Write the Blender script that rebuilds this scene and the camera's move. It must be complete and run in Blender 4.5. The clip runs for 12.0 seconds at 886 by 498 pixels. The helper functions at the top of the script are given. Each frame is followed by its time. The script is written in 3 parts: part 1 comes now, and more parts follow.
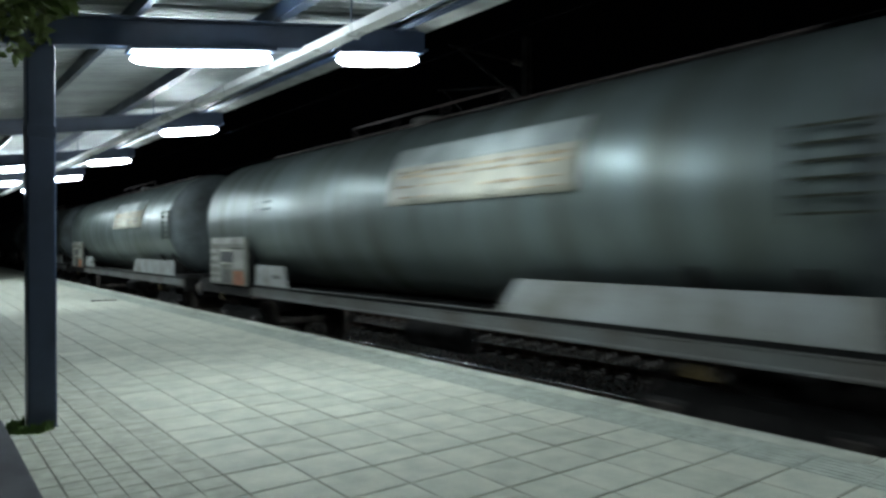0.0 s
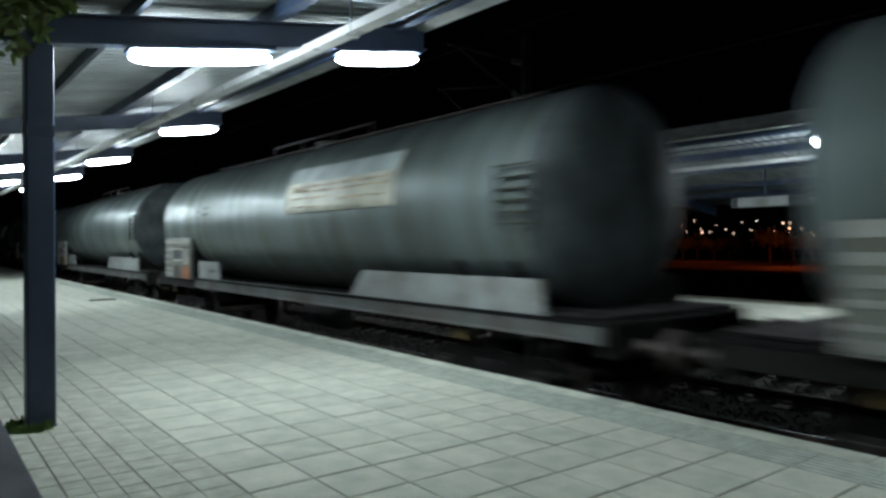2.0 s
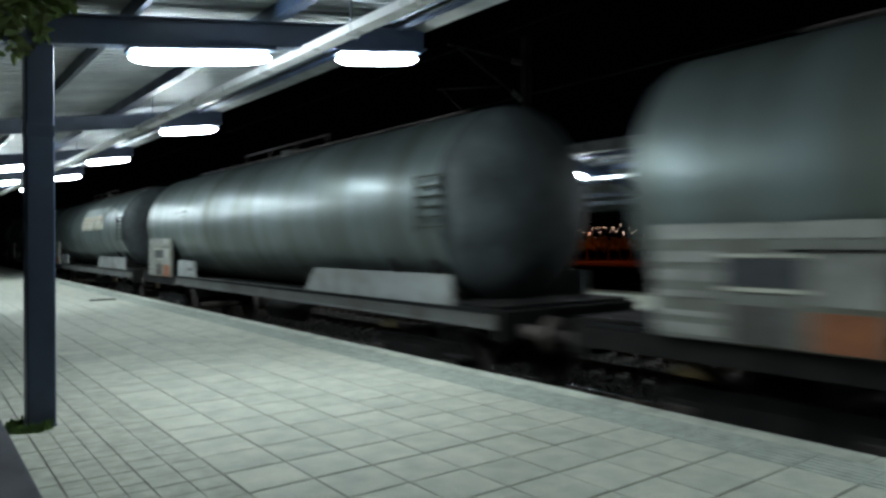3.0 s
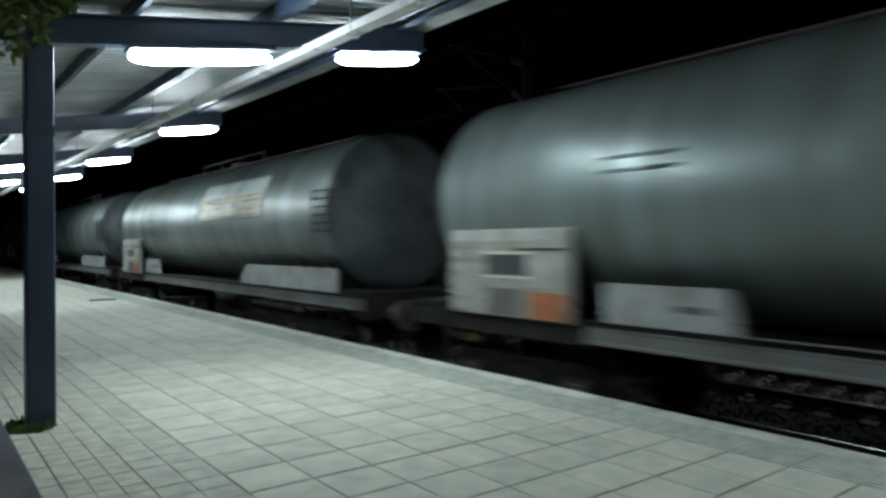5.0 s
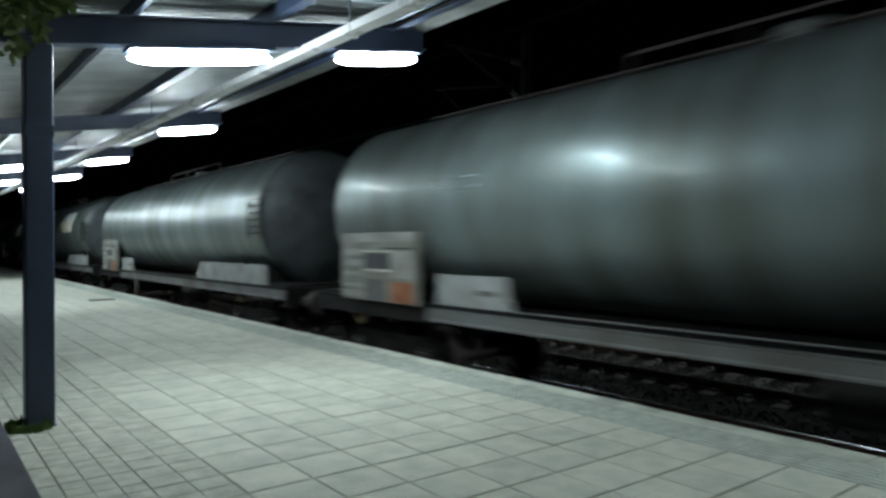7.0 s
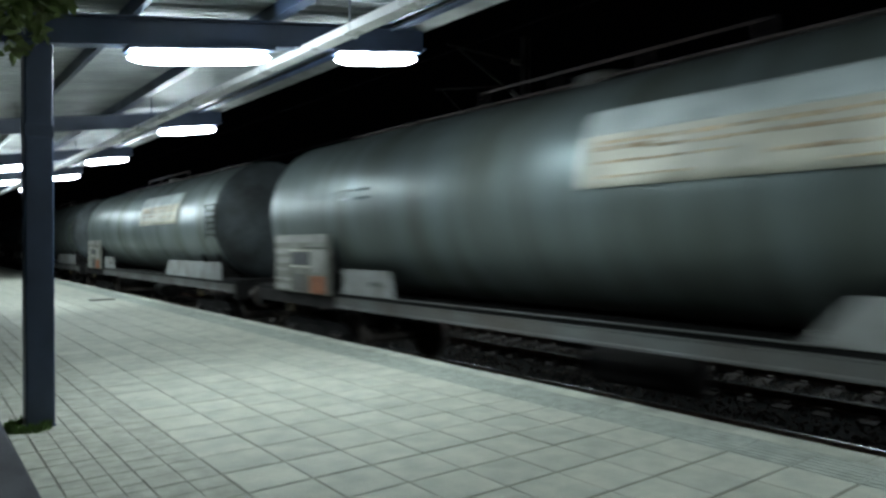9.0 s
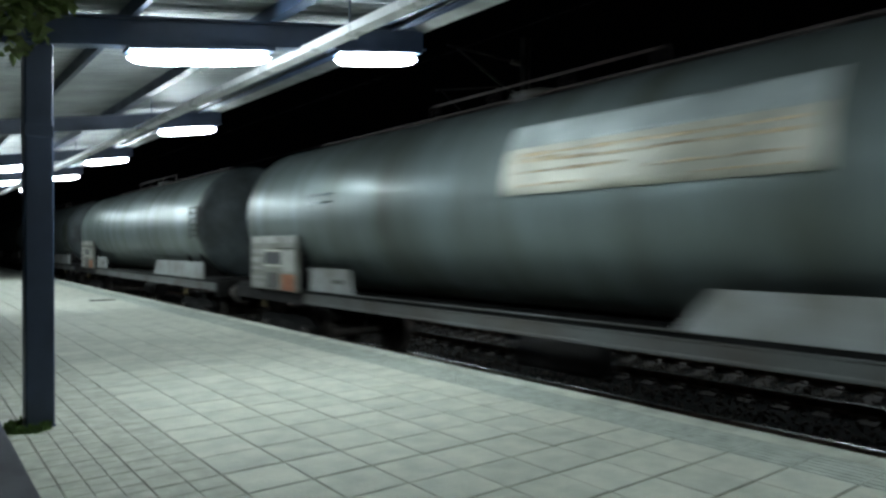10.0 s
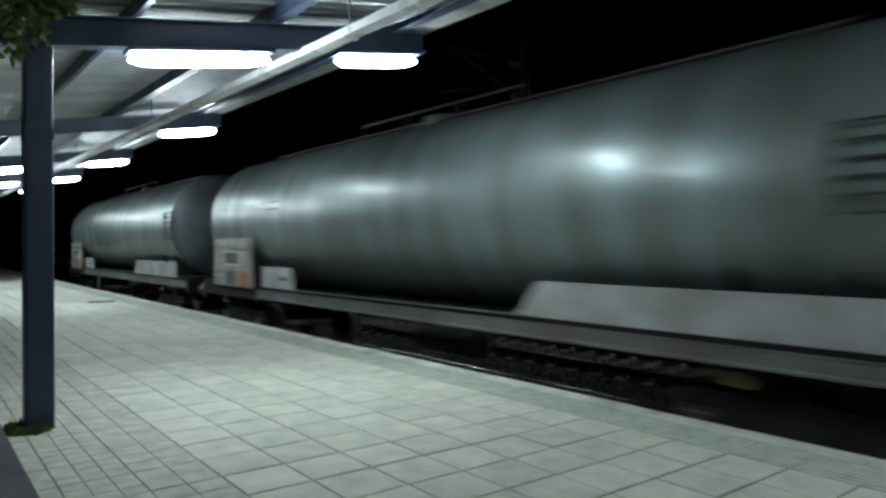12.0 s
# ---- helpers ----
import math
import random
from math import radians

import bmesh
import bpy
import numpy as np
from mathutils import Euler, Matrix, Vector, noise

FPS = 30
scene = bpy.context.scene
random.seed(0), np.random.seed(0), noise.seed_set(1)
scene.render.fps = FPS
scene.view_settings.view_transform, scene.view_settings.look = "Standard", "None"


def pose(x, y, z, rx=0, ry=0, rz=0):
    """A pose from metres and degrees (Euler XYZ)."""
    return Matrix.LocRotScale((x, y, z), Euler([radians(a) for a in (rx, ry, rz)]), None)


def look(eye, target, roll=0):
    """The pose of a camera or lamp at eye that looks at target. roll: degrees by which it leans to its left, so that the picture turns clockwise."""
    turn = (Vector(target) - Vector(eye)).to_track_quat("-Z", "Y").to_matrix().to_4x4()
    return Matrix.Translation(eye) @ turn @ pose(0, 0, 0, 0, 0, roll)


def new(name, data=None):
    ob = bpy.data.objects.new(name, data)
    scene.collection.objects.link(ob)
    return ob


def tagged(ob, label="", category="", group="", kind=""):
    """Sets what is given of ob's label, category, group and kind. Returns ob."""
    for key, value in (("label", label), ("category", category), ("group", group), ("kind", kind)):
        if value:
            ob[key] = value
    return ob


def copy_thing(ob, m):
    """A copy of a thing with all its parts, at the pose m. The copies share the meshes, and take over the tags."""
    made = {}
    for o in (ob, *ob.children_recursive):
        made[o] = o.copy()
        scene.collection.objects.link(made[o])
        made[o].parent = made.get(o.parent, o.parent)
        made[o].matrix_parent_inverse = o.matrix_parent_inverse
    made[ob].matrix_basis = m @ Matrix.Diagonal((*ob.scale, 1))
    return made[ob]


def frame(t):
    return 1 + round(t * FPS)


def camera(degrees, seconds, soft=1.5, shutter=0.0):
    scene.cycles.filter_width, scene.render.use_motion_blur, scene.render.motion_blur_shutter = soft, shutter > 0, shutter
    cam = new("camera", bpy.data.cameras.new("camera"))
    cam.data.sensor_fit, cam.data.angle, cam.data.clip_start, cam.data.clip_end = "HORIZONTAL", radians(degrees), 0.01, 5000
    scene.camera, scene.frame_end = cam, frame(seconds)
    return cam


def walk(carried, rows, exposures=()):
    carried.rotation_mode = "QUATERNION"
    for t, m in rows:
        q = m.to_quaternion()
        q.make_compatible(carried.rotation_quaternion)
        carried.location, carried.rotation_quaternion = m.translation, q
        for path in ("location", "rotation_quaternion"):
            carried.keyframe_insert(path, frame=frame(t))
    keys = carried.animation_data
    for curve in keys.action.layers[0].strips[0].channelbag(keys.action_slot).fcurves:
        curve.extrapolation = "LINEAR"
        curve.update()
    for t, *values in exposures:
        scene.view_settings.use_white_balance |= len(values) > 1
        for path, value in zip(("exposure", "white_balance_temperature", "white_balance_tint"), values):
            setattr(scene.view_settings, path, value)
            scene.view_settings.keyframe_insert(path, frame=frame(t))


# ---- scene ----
cam = camera(65.0, 12.0, soft=2.9, shutter=0.6)
EYE = (0.0, 0.0, 1.362)


def aim(yaw, pitch, roll):
    """Camera pose from the heading (degrees right of the track), the pitch and the roll."""
    a, p = radians(yaw), radians(pitch)
    f = Vector((math.sin(a) * math.cos(p), math.cos(a) * math.cos(p), math.sin(p)))
    return look(EYE, Vector(EYE) + f, roll)


walk(cam, [
    (0.0, aim(37.52, -0.27, -0.10)),
    (0.6, aim(37.52, -0.27, -0.10)),
    (0.9, aim(37.58, -0.33, -0.10)),
    (6.6, aim(37.58, -0.33, -0.10)),
    (7.0, aim(37.64, -0.33, -0.10)),
    (9.9, aim(37.66, -0.33, -0.10)),
    (10.3, aim(37.64, -0.04, 0.06)),
    (11.1, aim(37.62, -0.09, 0.06)),
    (11.5, aim(37.62, -0.10, -0.03)),
    (12.0, aim(37.66, -0.17, -0.10)),
])

# ---- world and light ----
world = bpy.data.worlds.new("night")
world.use_nodes = True
scene.world = world
bg = world.node_tree.nodes["Background"]
bg.inputs["Color"].default_value = (0.25, 0.3, 0.4, 1)
bg.inputs["Strength"].default_value = 0.0006
LAMP = 112.0          # radiance of the fluorescent luminaires
LAMP_COLOUR = (0.845, 1.0, 1.055)
scene.view_settings.exposure = 0.0


# ---- materials ----
def mat(name, colour, rough=0.6, metal=0.0, vary=0.25, scale=6.0, fine=60.0, bump=0.15, dirt=None, stretch=(1, 1, 1),
        spec=0.5, rand=0.0, coat=0.0, coat_rough=0.15, coat_vary=0.0):
    """A weathered surface: two scales of noise on colour and roughness, fine bump, optional dirt colour in blotches."""
    m = bpy.data.materials.new(name)
    m.use_nodes = True
    nt = m.node_tree
    n, l = nt.nodes, nt.links
    b = n["Principled BSDF"]
    b.inputs["Metallic"].default_value = metal
    b.inputs["Specular IOR Level"].default_value = spec
    b.inputs["Coat Weight"].default_value = coat
    b.inputs["Coat Roughness"].default_value = coat_rough
    co = n.new("ShaderNodeTexCoord")
    mp = n.new("ShaderNodeMapping")
    mp.inputs["Scale"].default_value = stretch
    l.new(co.outputs["Object"], mp.inputs["Vector"])
    big, small = n.new("ShaderNodeTexNoise"), n.new("ShaderNodeTexNoise")
    big.inputs["Scale"].default_value, big.inputs["Detail"].default_value = scale, 5
    small.inputs["Scale"].default_value, small.inputs["Detail"].default_value = fine, 3
    info = n.new("ShaderNodeObjectInfo")
    off = n.new("ShaderNodeVectorMath")
    off.operation = "MULTIPLY_ADD"
    sc = n.new("ShaderNodeCombineXYZ")
    for k in range(3):
        l.new(info.outputs["Random"], sc.inputs[k])
    l.new(sc.outputs[0], off.inputs[0])
    off.inputs[1].default_value = (17, 23, 31)
    l.new(mp.outputs[0], off.inputs[2])
    l.new(off.outputs[0], big.inputs["Vector"])
    l.new(off.outputs[0], small.inputs["Vector"])
    mix = n.new("ShaderNodeMix")
    mix.data_type = "RGBA"
    d = dirt or tuple(c * (1 - vary * 1.6) for c in colour)
    mix.inputs["A"].default_value = (*[min(1, c * (1 + vary * 0.5)) for c in colour], 1)
    mix.inputs["B"].default_value = (*[max(0, c) for c in d], 1)
    ramp = n.new("ShaderNodeValToRGB")
    ramp.color_ramp.elements[0].position, ramp.color_ramp.elements[1].position = 0.35, 0.72
    l.new(big.outputs["Fac"], ramp.inputs["Fac"])
    l.new(ramp.outputs["Color"], mix.inputs["Factor"])
    tone = n.new("ShaderNodeMapRange")
    tone.inputs["To Min"].default_value, tone.inputs["To Max"].default_value = 1 - vary * 0.6, 1 + vary * 0.4
    l.new(small.outputs["Fac"], tone.inputs["Value"])
    hue = n.new("ShaderNodeHueSaturation")
    l.new(mix.outputs["Result"], hue.inputs["Color"])
    if rand:
        rr = n.new("ShaderNodeMapRange")
        rr.inputs["To Min"].default_value, rr.inputs["To Max"].default_value = 1 - rand, 1 + rand
        l.new(info.outputs["Random"], rr.inputs["Value"])
        mm = n.new("ShaderNodeMath")
        mm.operation = "MULTIPLY"
        l.new(rr.outputs[0], mm.inputs[0])
        l.new(tone.outputs[0], mm.inputs[1])
        l.new(mm.outputs[0], hue.inputs["Value"])
    else:
        l.new(tone.outputs[0], hue.inputs["Value"])
    l.new(hue.outputs["Color"], b.inputs["Base Color"])
    rg = n.new("ShaderNodeMapRange")
    rg.inputs["To Min"].default_value, rg.inputs["To Max"].default_value = max(0.05, rough - 0.12), min(1, rough + 0.12)
    l.new(big.outputs["Fac"], rg.inputs["Value"])
    l.new(rg.outputs[0], b.inputs["Roughness"])
    if coat_vary:
        cw = n.new("ShaderNodeMapRange")
        cw.inputs["To Min"].default_value, cw.inputs["To Max"].default_value = max(0, coat - coat_vary), coat + coat_vary
        l.new(info.outputs["Random"], cw.inputs["Value"])
        l.new(cw.outputs[0], b.inputs["Coat Weight"])
    if bump:
        bp = n.new("ShaderNodeBump")
        bp.inputs["Strength"].default_value, bp.inputs["Distance"].default_value = bump, 0.01
        l.new(small.outputs["Fac"], bp.inputs["Height"])
        l.new(bp.outputs[0], b.inputs["Normal"])
    return m


def glow(name, colour, strength):
    m = bpy.data.materials.new(name)
    m.use_nodes = True
    b = m.node_tree.nodes["Principled BSDF"]
    b.inputs["Base Color"].default_value = (0.8, 0.8, 0.8, 1)
    b.inputs["Emission Color"].default_value = (*colour, 1)
    b.inputs["Emission Strength"].default_value = strength
    return m


M_TILE = mat("concrete_paver", (0.438, 0.445, 0.367), 0.8, vary=0.14, scale=5.0, fine=55, bump=0.4, dirt=(0.36, 0.37, 0.315), rand=0.08)
# Left-hand pavers: the weaker light there is put into a darker colour.
M_DIMTILE = mat("dimmed_paver", (0.368, 0.373, 0.312), 0.85, vary=0.16, scale=7.0, fine=45, bump=0.4, rand=0.1)
M_JOINT = mat("dirty_joint", (0.17, 0.165, 0.13), 0.95, spec=0.1, vary=0.4, scale=2)
M_TACTILE = mat("tactile_paver", (0.375, 0.402, 0.35), 0.8, vary=0.15, scale=8, fine=50, bump=0.3, rand=0.03)
M_COPING = mat("edge_coping", (0.47, 0.485, 0.41), 0.75, vary=0.25, scale=2.5, fine=40, bump=0.3, rand=0.08)
M_CONC = mat("raw_concrete", (0.30, 0.30, 0.28), 0.85, vary=0.35, scale=1.5, fine=30, bump=0.4)
# Near-black base: the shade under the train is put into the bed's colour.
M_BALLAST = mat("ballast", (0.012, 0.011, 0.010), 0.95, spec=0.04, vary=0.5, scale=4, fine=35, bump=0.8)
M_STONE = mat("ballast_stone", (0.085, 0.072, 0.062), 0.9, spec=0.08, vary=0.4, scale=5, fine=40, bump=0.5)
M_CLIP = mat("sprung_steel_clip", (0.17, 0.145, 0.13), 0.6, spec=0.3, vary=0.3)
M_SLEEPER = mat("concrete_sleeper", (0.07, 0.062, 0.057), 0.9, spec=0.08, vary=0.35, scale=3)
M_RAILTOP = mat("polished_rail", (0.60, 0.60, 0.60), 0.22, metal=1.0, vary=0.1, bump=0.02)
M_RAILSIDE = mat("rusty_rail", (0.09, 0.055, 0.04), 0.8, vary=0.4)
M_STEEL = mat("dark_blue_steel_paint", (0.036, 0.056, 0.104), 0.42, vary=0.2, scale=3, fine=50, bump=0.06)
M_GALV = mat("galvanised_steel", (0.84, 0.85, 0.85), 0.3, metal=0.15, vary=0.08, scale=3, fine=40, bump=0.02)
M_SHEET = mat("roof_sheet", (0.33, 0.35, 0.355), 0.48, metal=0.1, vary=0.18, scale=2, fine=40, bump=0.05)
M_FASCIA = mat("fascia_paint", (0.17, 0.175, 0.165), 0.5, vary=0.25, scale=3)
M_TUBE = glow("fluorescent_diffuser", LAMP_COLOUR, LAMP)
M_TANK = mat("weathered_tank_paint", (0.145, 0.178, 0.180), 0.44, metal=0.5, spec=0.3, vary=0.4, scale=0.9, fine=9, bump=0.05,
             dirt=(0.095, 0.108, 0.092), stretch=(0.5, 2.6, 0.35), rand=0.12, coat=0.06, coat_rough=0.15, coat_vary=0.05)
# The dished ends have a darker, blotchier colour than the barrel.
M_TANKEND = mat("dark_tank_end", (0.066, 0.079, 0.083), 0.6, spec=0.3, vary=0.5, scale=1.2, fine=9, bump=0.1,
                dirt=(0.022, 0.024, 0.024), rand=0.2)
M_WHITE = mat("dirty_white_paint", (0.245, 0.258, 0.26), 0.6, vary=0.45, scale=2.5, fine=30, bump=0.1, dirt=(0.17, 0.165, 0.145))
M_BOX = mat("cabinet_paint", (0.17, 0.176, 0.156), 0.6, vary=0.45, scale=3, fine=30, dirt=(0.115, 0.11, 0.085), rand=0.3)
M_STRIP = mat("cabinet_strip", (0.30, 0.30, 0.275), 0.6, vary=0.3, scale=3, fine=30)
M_RUST = mat("rusty_walkway", (0.045, 0.030, 0.028), 0.75, vary=0.4, scale=3)
M_PANEL = mat("sign_panel_blue", (0.39, 0.44, 0.435), 0.55, vary=0.25, scale=2)
M_CREAM = mat("sign_panel_cream", (0.54, 0.53, 0.445), 0.55, vary=0.25, scale=2)
M_ORANGE = mat("orange_patch", (0.29, 0.10, 0.04), 0.6, vary=0.3, scale=5)
M_OCHRE = mat("ochre_lettering", (0.55, 0.44, 0.28), 0.6, vary=0.3, scale=5)
M_MARK = mat("faded_marking", (0.122, 0.150, 0.152), 0.46, metal=0.5, spec=0.3, vary=0.4, scale=6)
M_RUNG = mat("olive_ladder_paint", (0.036, 0.039, 0.028), 0.8, spec=0.1, vary=0.4, scale=4)
M_BROWN = mat("faded_brown_lettering", (0.36, 0.27, 0.17), 0.6, vary=0.3, scale=5)
M_SILL = mat("sole_bar_paint", (0.10, 0.106, 0.104), 0.65, spec=0.15, vary=0.65, scale=1.5, fine=25, dirt=(0.09, 0.08, 0.07), rand=0.1)
M_UNDER = mat("underframe_grime", (0.017, 0.0155, 0.015), 0.8, spec=0.15, vary=0.4, scale=3, fine=30, bump=0.3)
M_BLACK = mat("black_paint_and_shade", (0.012, 0.012, 0.012), 0.7, spec=0.08, vary=0.3)
M_WHEEL = mat("wheel_steel", (0.10, 0.085, 0.075), 0.55, metal=0.6, vary=0.35)
M_YELLOW = mat("yellow_paint", (0.125, 0.085, 0.024), 0.6, vary=0.35)
M_BARK = mat("bark", (0.10, 0.075, 0.05), 0.9, vary=0.4, scale=8, bump=0.8)
M_LEAF = mat("leaf", (0.10, 0.145, 0.04), 0.6, vary=0.45, scale=9, fine=40, bump=0.1, dirt=(0.045, 0.048, 0.015), spec=0.25)
M_MOSS = mat("weeds", (0.07, 0.13, 0.025), 0.9, vary=0.5, scale=12, fine=70)
M_NIGHTGROUND = mat("earth", (0.022, 0.02, 0.016), 1.0, spec=0.0, vary=0.4, scale=0.3, fine=4, bump=0.4)
M_BENCH = mat("bench_paint", (0.019, 0.020, 0.030), 0.65, spec=0.15, vary=0.2, scale=4)
M_SIGNGREY = mat("sign_grey", (0.032, 0.036, 0.041), 0.5, vary=0.2)
M_SODIUM = glow("sodium_lamp", (1.0, 0.68, 0.48), 4.0)
M_WARMWHITE = glow("far_white_lamp", (1.0, 0.86, 0.68), 6.0)


# ---- mesh helpers ----
def mesh_of(name, bm, material):
    me = bpy.data.meshes.new(name)
    bm.to_mesh(me)
    bm.free()
    for m in (material if isinstance(material, (list, tuple)) else [material]):
        me.materials.append(m)
    return me


def part(name, bm, material, parent=None, label="", at=None):
    """One mesh object, under a thing or a part when a parent is given."""
    ob = new(name, bm if isinstance(bm, bpy.types.Mesh) else mesh_of(name, bm, material))
    if parent is not None:
        ob.parent = parent
    if at is not None:
        ob.matrix_basis = at
    return tagged(ob, label)


def thing(name, label, category, at=None, group="", kind=""):
    ob = new(name)
    ob.empty_display_size = 0.2
    if at is not None:
        ob.matrix_basis = at
    return tagged(ob, label, category, group, kind)


def add_box(bm, x0, x1, y0, y1, z0, z1, bevel=0.0, mi=0):
    vs = [bm.verts.new((x, y, z)) for z in (z0, z1) for x, y in ((x0, y0), (x1, y0), (x1, y1), (x0, y1))]
    fs = [bm.faces.new([vs[i] for i in q]) for q in
          ((3, 2, 1, 0), (4, 5, 6, 7), (0, 1, 5, 4), (1, 2, 6, 5), (2, 3, 7, 6), (3, 0, 4, 7))]
    for f in fs:
        f.material_index = mi
    if bevel:
        bmesh.ops.bevel(bm, geom=list({e for f in fs for e in f.edges}), offset=bevel, segments=1, affect="EDGES")
    return bm


def box(x0, x1, y0, y1, z0, z1, bevel=0.0):
    return add_box(bmesh.new(), x0, x1, y0, y1, z0, z1, bevel)


def add_tube(bm, a, b, r, n=10, r2=None):
    a, b = Vector(a), Vector(b)
    d = (b - a).normalized()
    u = d.orthogonal().normalized()
    v = d.cross(u)
    r2 = r if r2 is None else r2
    ra, rb = [], []
    for i in range(n):
        w = u * math.cos(2 * math.pi * i / n) + v * math.sin(2 * math.pi * i / n)
        ra.append(bm.verts.new(a + w * r))
        rb.append(bm.verts.new(b + w * r2))
    for i in range(n):
        f = bm.faces.new((ra[i], ra[(i + 1) % n], rb[(i + 1) % n], rb[i]))
        f.smooth = True
    bm.faces.new(ra[::-1])
    bm.faces.new(rb)
    return bm


def tube(a, b, r, n=10, r2=None):
    return add_tube(bmesh.new(), a, b, r, n, r2)


def add_prism(bm, outline, axis, a, b):
    """Extrude an outline of 2D points along axis 'x' or 'y' from a to b."""
    def at(u, v, w):
        return (w, u, v) if axis == "x" else (u, w, v)
    lo = [bm.verts.new(at(u, v, a)) for u, v in outline]
    hi = [bm.verts.new(at(u, v, b)) for u, v in outline]
    k = len(outline)
    for i in range(k):
        bm.faces.new((lo[i], lo[(i + 1) % k], hi[(i + 1) % k], hi[i]))
    bm.faces.new(lo[::-1])
    bm.faces.new(hi)
    bmesh.ops.recalc_face_normals(bm, faces=bm.faces)
    return bm


def prism(outline, axis, a, b):
    return add_prism(bmesh.new(), outline, axis, a, b)


def lathe_y(profile, n=48):
    """Turn a profile of (y, r) round the y axis."""
    bm = bmesh.new()
    rings = []
    for y, r in profile:
        if r < 1e-5:
            rings.append([bm.verts.new((0, y, 0))])
        else:
            rings.append([bm.verts.new((r * math.cos(2 * math.pi * i / n), y, r * math.sin(2 * math.pi * i / n))) for i in range(n)])
    for p, q in zip(rings, rings[1:]):
        for i in range(n):
            j = (i + 1) % n
            vs = [p[i % len(p)], p[j % len(p)], q[j % len(q)], q[i % len(q)]]
            vs = list(dict.fromkeys(vs))
            if len(vs) > 2:
                f = bm.faces.new(vs)
                f.smooth = True
    bmesh.ops.recalc_face_normals(bm, faces=bm.faces)
    return bm


# ---- plan (platform surface is z = 0, the tracks run along y) ----
# The place is drawn to a paving grid of 0.4405 and brought to the true 0.40 m tile by to_scale() at the end.
PLAN = 0.908           # metres in a unit of the plan
TRAIN = 1.063          # the wagons' drawing in units of the plan
EDGE = 5.43            # near platform edge
EDGE_FAR = 13.42       # opposite platform edge
TRACK, TRACK_FAR = 7.15 * TRAIN, 11.70
RAIL_Z = 1.5 - 2.15 * TRAIN
GAUGE = 0.87 * TRAIN
BAY = 6.66             # canopy beams stand one bay apart
TILE = 0.4405
Y0, Y1 = -30.0, 170.0
FAR_BACK = 4.9          # depth of the opposite platform

# ---- ground and track beds ----
bm = bmesh.new()
for x0, x1 in ((-400, 900),):
    vs = [bm.verts.new(p) for p in ((x0, -500, -1.25), (x1, -500, -1.25), (x1, 900, -1.25), (x0, 900, -1.25))]
    bm.faces.new(vs)
ground = part("ground", bm, M_NIGHTGROUND)
tagged(ground, "dark bare earth spreading to the horizon at night", "ground", kind="structure")

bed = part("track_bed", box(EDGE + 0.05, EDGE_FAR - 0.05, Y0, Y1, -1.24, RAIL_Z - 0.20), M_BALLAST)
tagged(bed, "near-black ballast bed between two platforms", "track bed", kind="structure")


def platform(name, xa, xb, label):
    slab = part(name, box(xa, xb, Y0, Y1, -1.23, -0.007), M_JOINT)
    return tagged(slab, label, "platform", kind="structure")


slab = platform("platform", -6.0, EDGE - 0.06, "station platform paved with pale square concrete tiles")
slab_far = platform("opposite_platform", EDGE_FAR + 0.06, EDGE_FAR + FAR_BACK, "opposite station platform with pale paving in lamplight")


# ---- rails ----
def rail_profile(x):
    z = RAIL_Z
    return [(x - 0.07, z - 0.16), (x + 0.07, z - 0.16), (x + 0.07, z - 0.148), (x + 0.012, z - 0.13), (x + 0.012, z - 0.05),
            (x + 0.036, z - 0.04), (x + 0.036, z - 0.006), (x + 0.028, z), (x - 0.028, z), (x - 0.036, z - 0.006),
            (x - 0.036, z - 0.04), (x - 0.012, z - 0.05), (x - 0.012, z - 0.13), (x - 0.07, z - 0.148)]


def rail(x):
    t = thing("rail", "steel rail with rusty sides and polished running surface", "rail", group="rails of the two tracks", kind="structure")
    part("rail_web", prism(rail_profile(x), "y", Y0, Y1), M_RAILSIDE, t)
    part("rail_head", box(x - 0.030, x + 0.030, Y0, Y1, RAIL_Z - 0.002, RAIL_Z + 0.004, 0.002), M_RAILTOP, t, "polished running surface")


for tx in (TRACK, TRACK_FAR):
    for side in (-GAUGE, GAUGE):
        rail(tx + side)

sleeper_mesh = mesh_of("sleeper", prism([(-1.3, -0.19), (1.3, -0.19), (1.3, -0.02), (1.2, 0.0), (0.55, 0.0), (0.4, -0.04),
                                         (-0.4, -0.04), (-0.55, 0.0), (-1.2, 0.0), (-1.3, -0.02)], "y", -0.13, 0.13), M_SLEEPER)
clip_mesh = mesh_of("rail_clip", box(-0.05, 0.05, -0.06, 0.06, 0.0, 0.05, 0.015), M_CLIP)
for tx, ya, yb in ((TRACK, -2, 60), (TRACK_FAR, -2, 60)):
    y = ya
    while y < yb:
        s = new("sleeper", sleeper_mesh)
        s.matrix_basis = pose(tx, y, RAIL_Z - 0.160)
        tagged(s, "grimy concrete sleeper bedded in dark ballast", "sleeper", "sleepers of the two tracks")
        for cx in (-GAUGE - 0.13, 0.13 - GAUGE, GAUGE - 0.13, GAUGE + 0.13):
            part("rail_clip", clip_mesh, None, s, at=pose(cx, 0, 0))
        y += 0.6


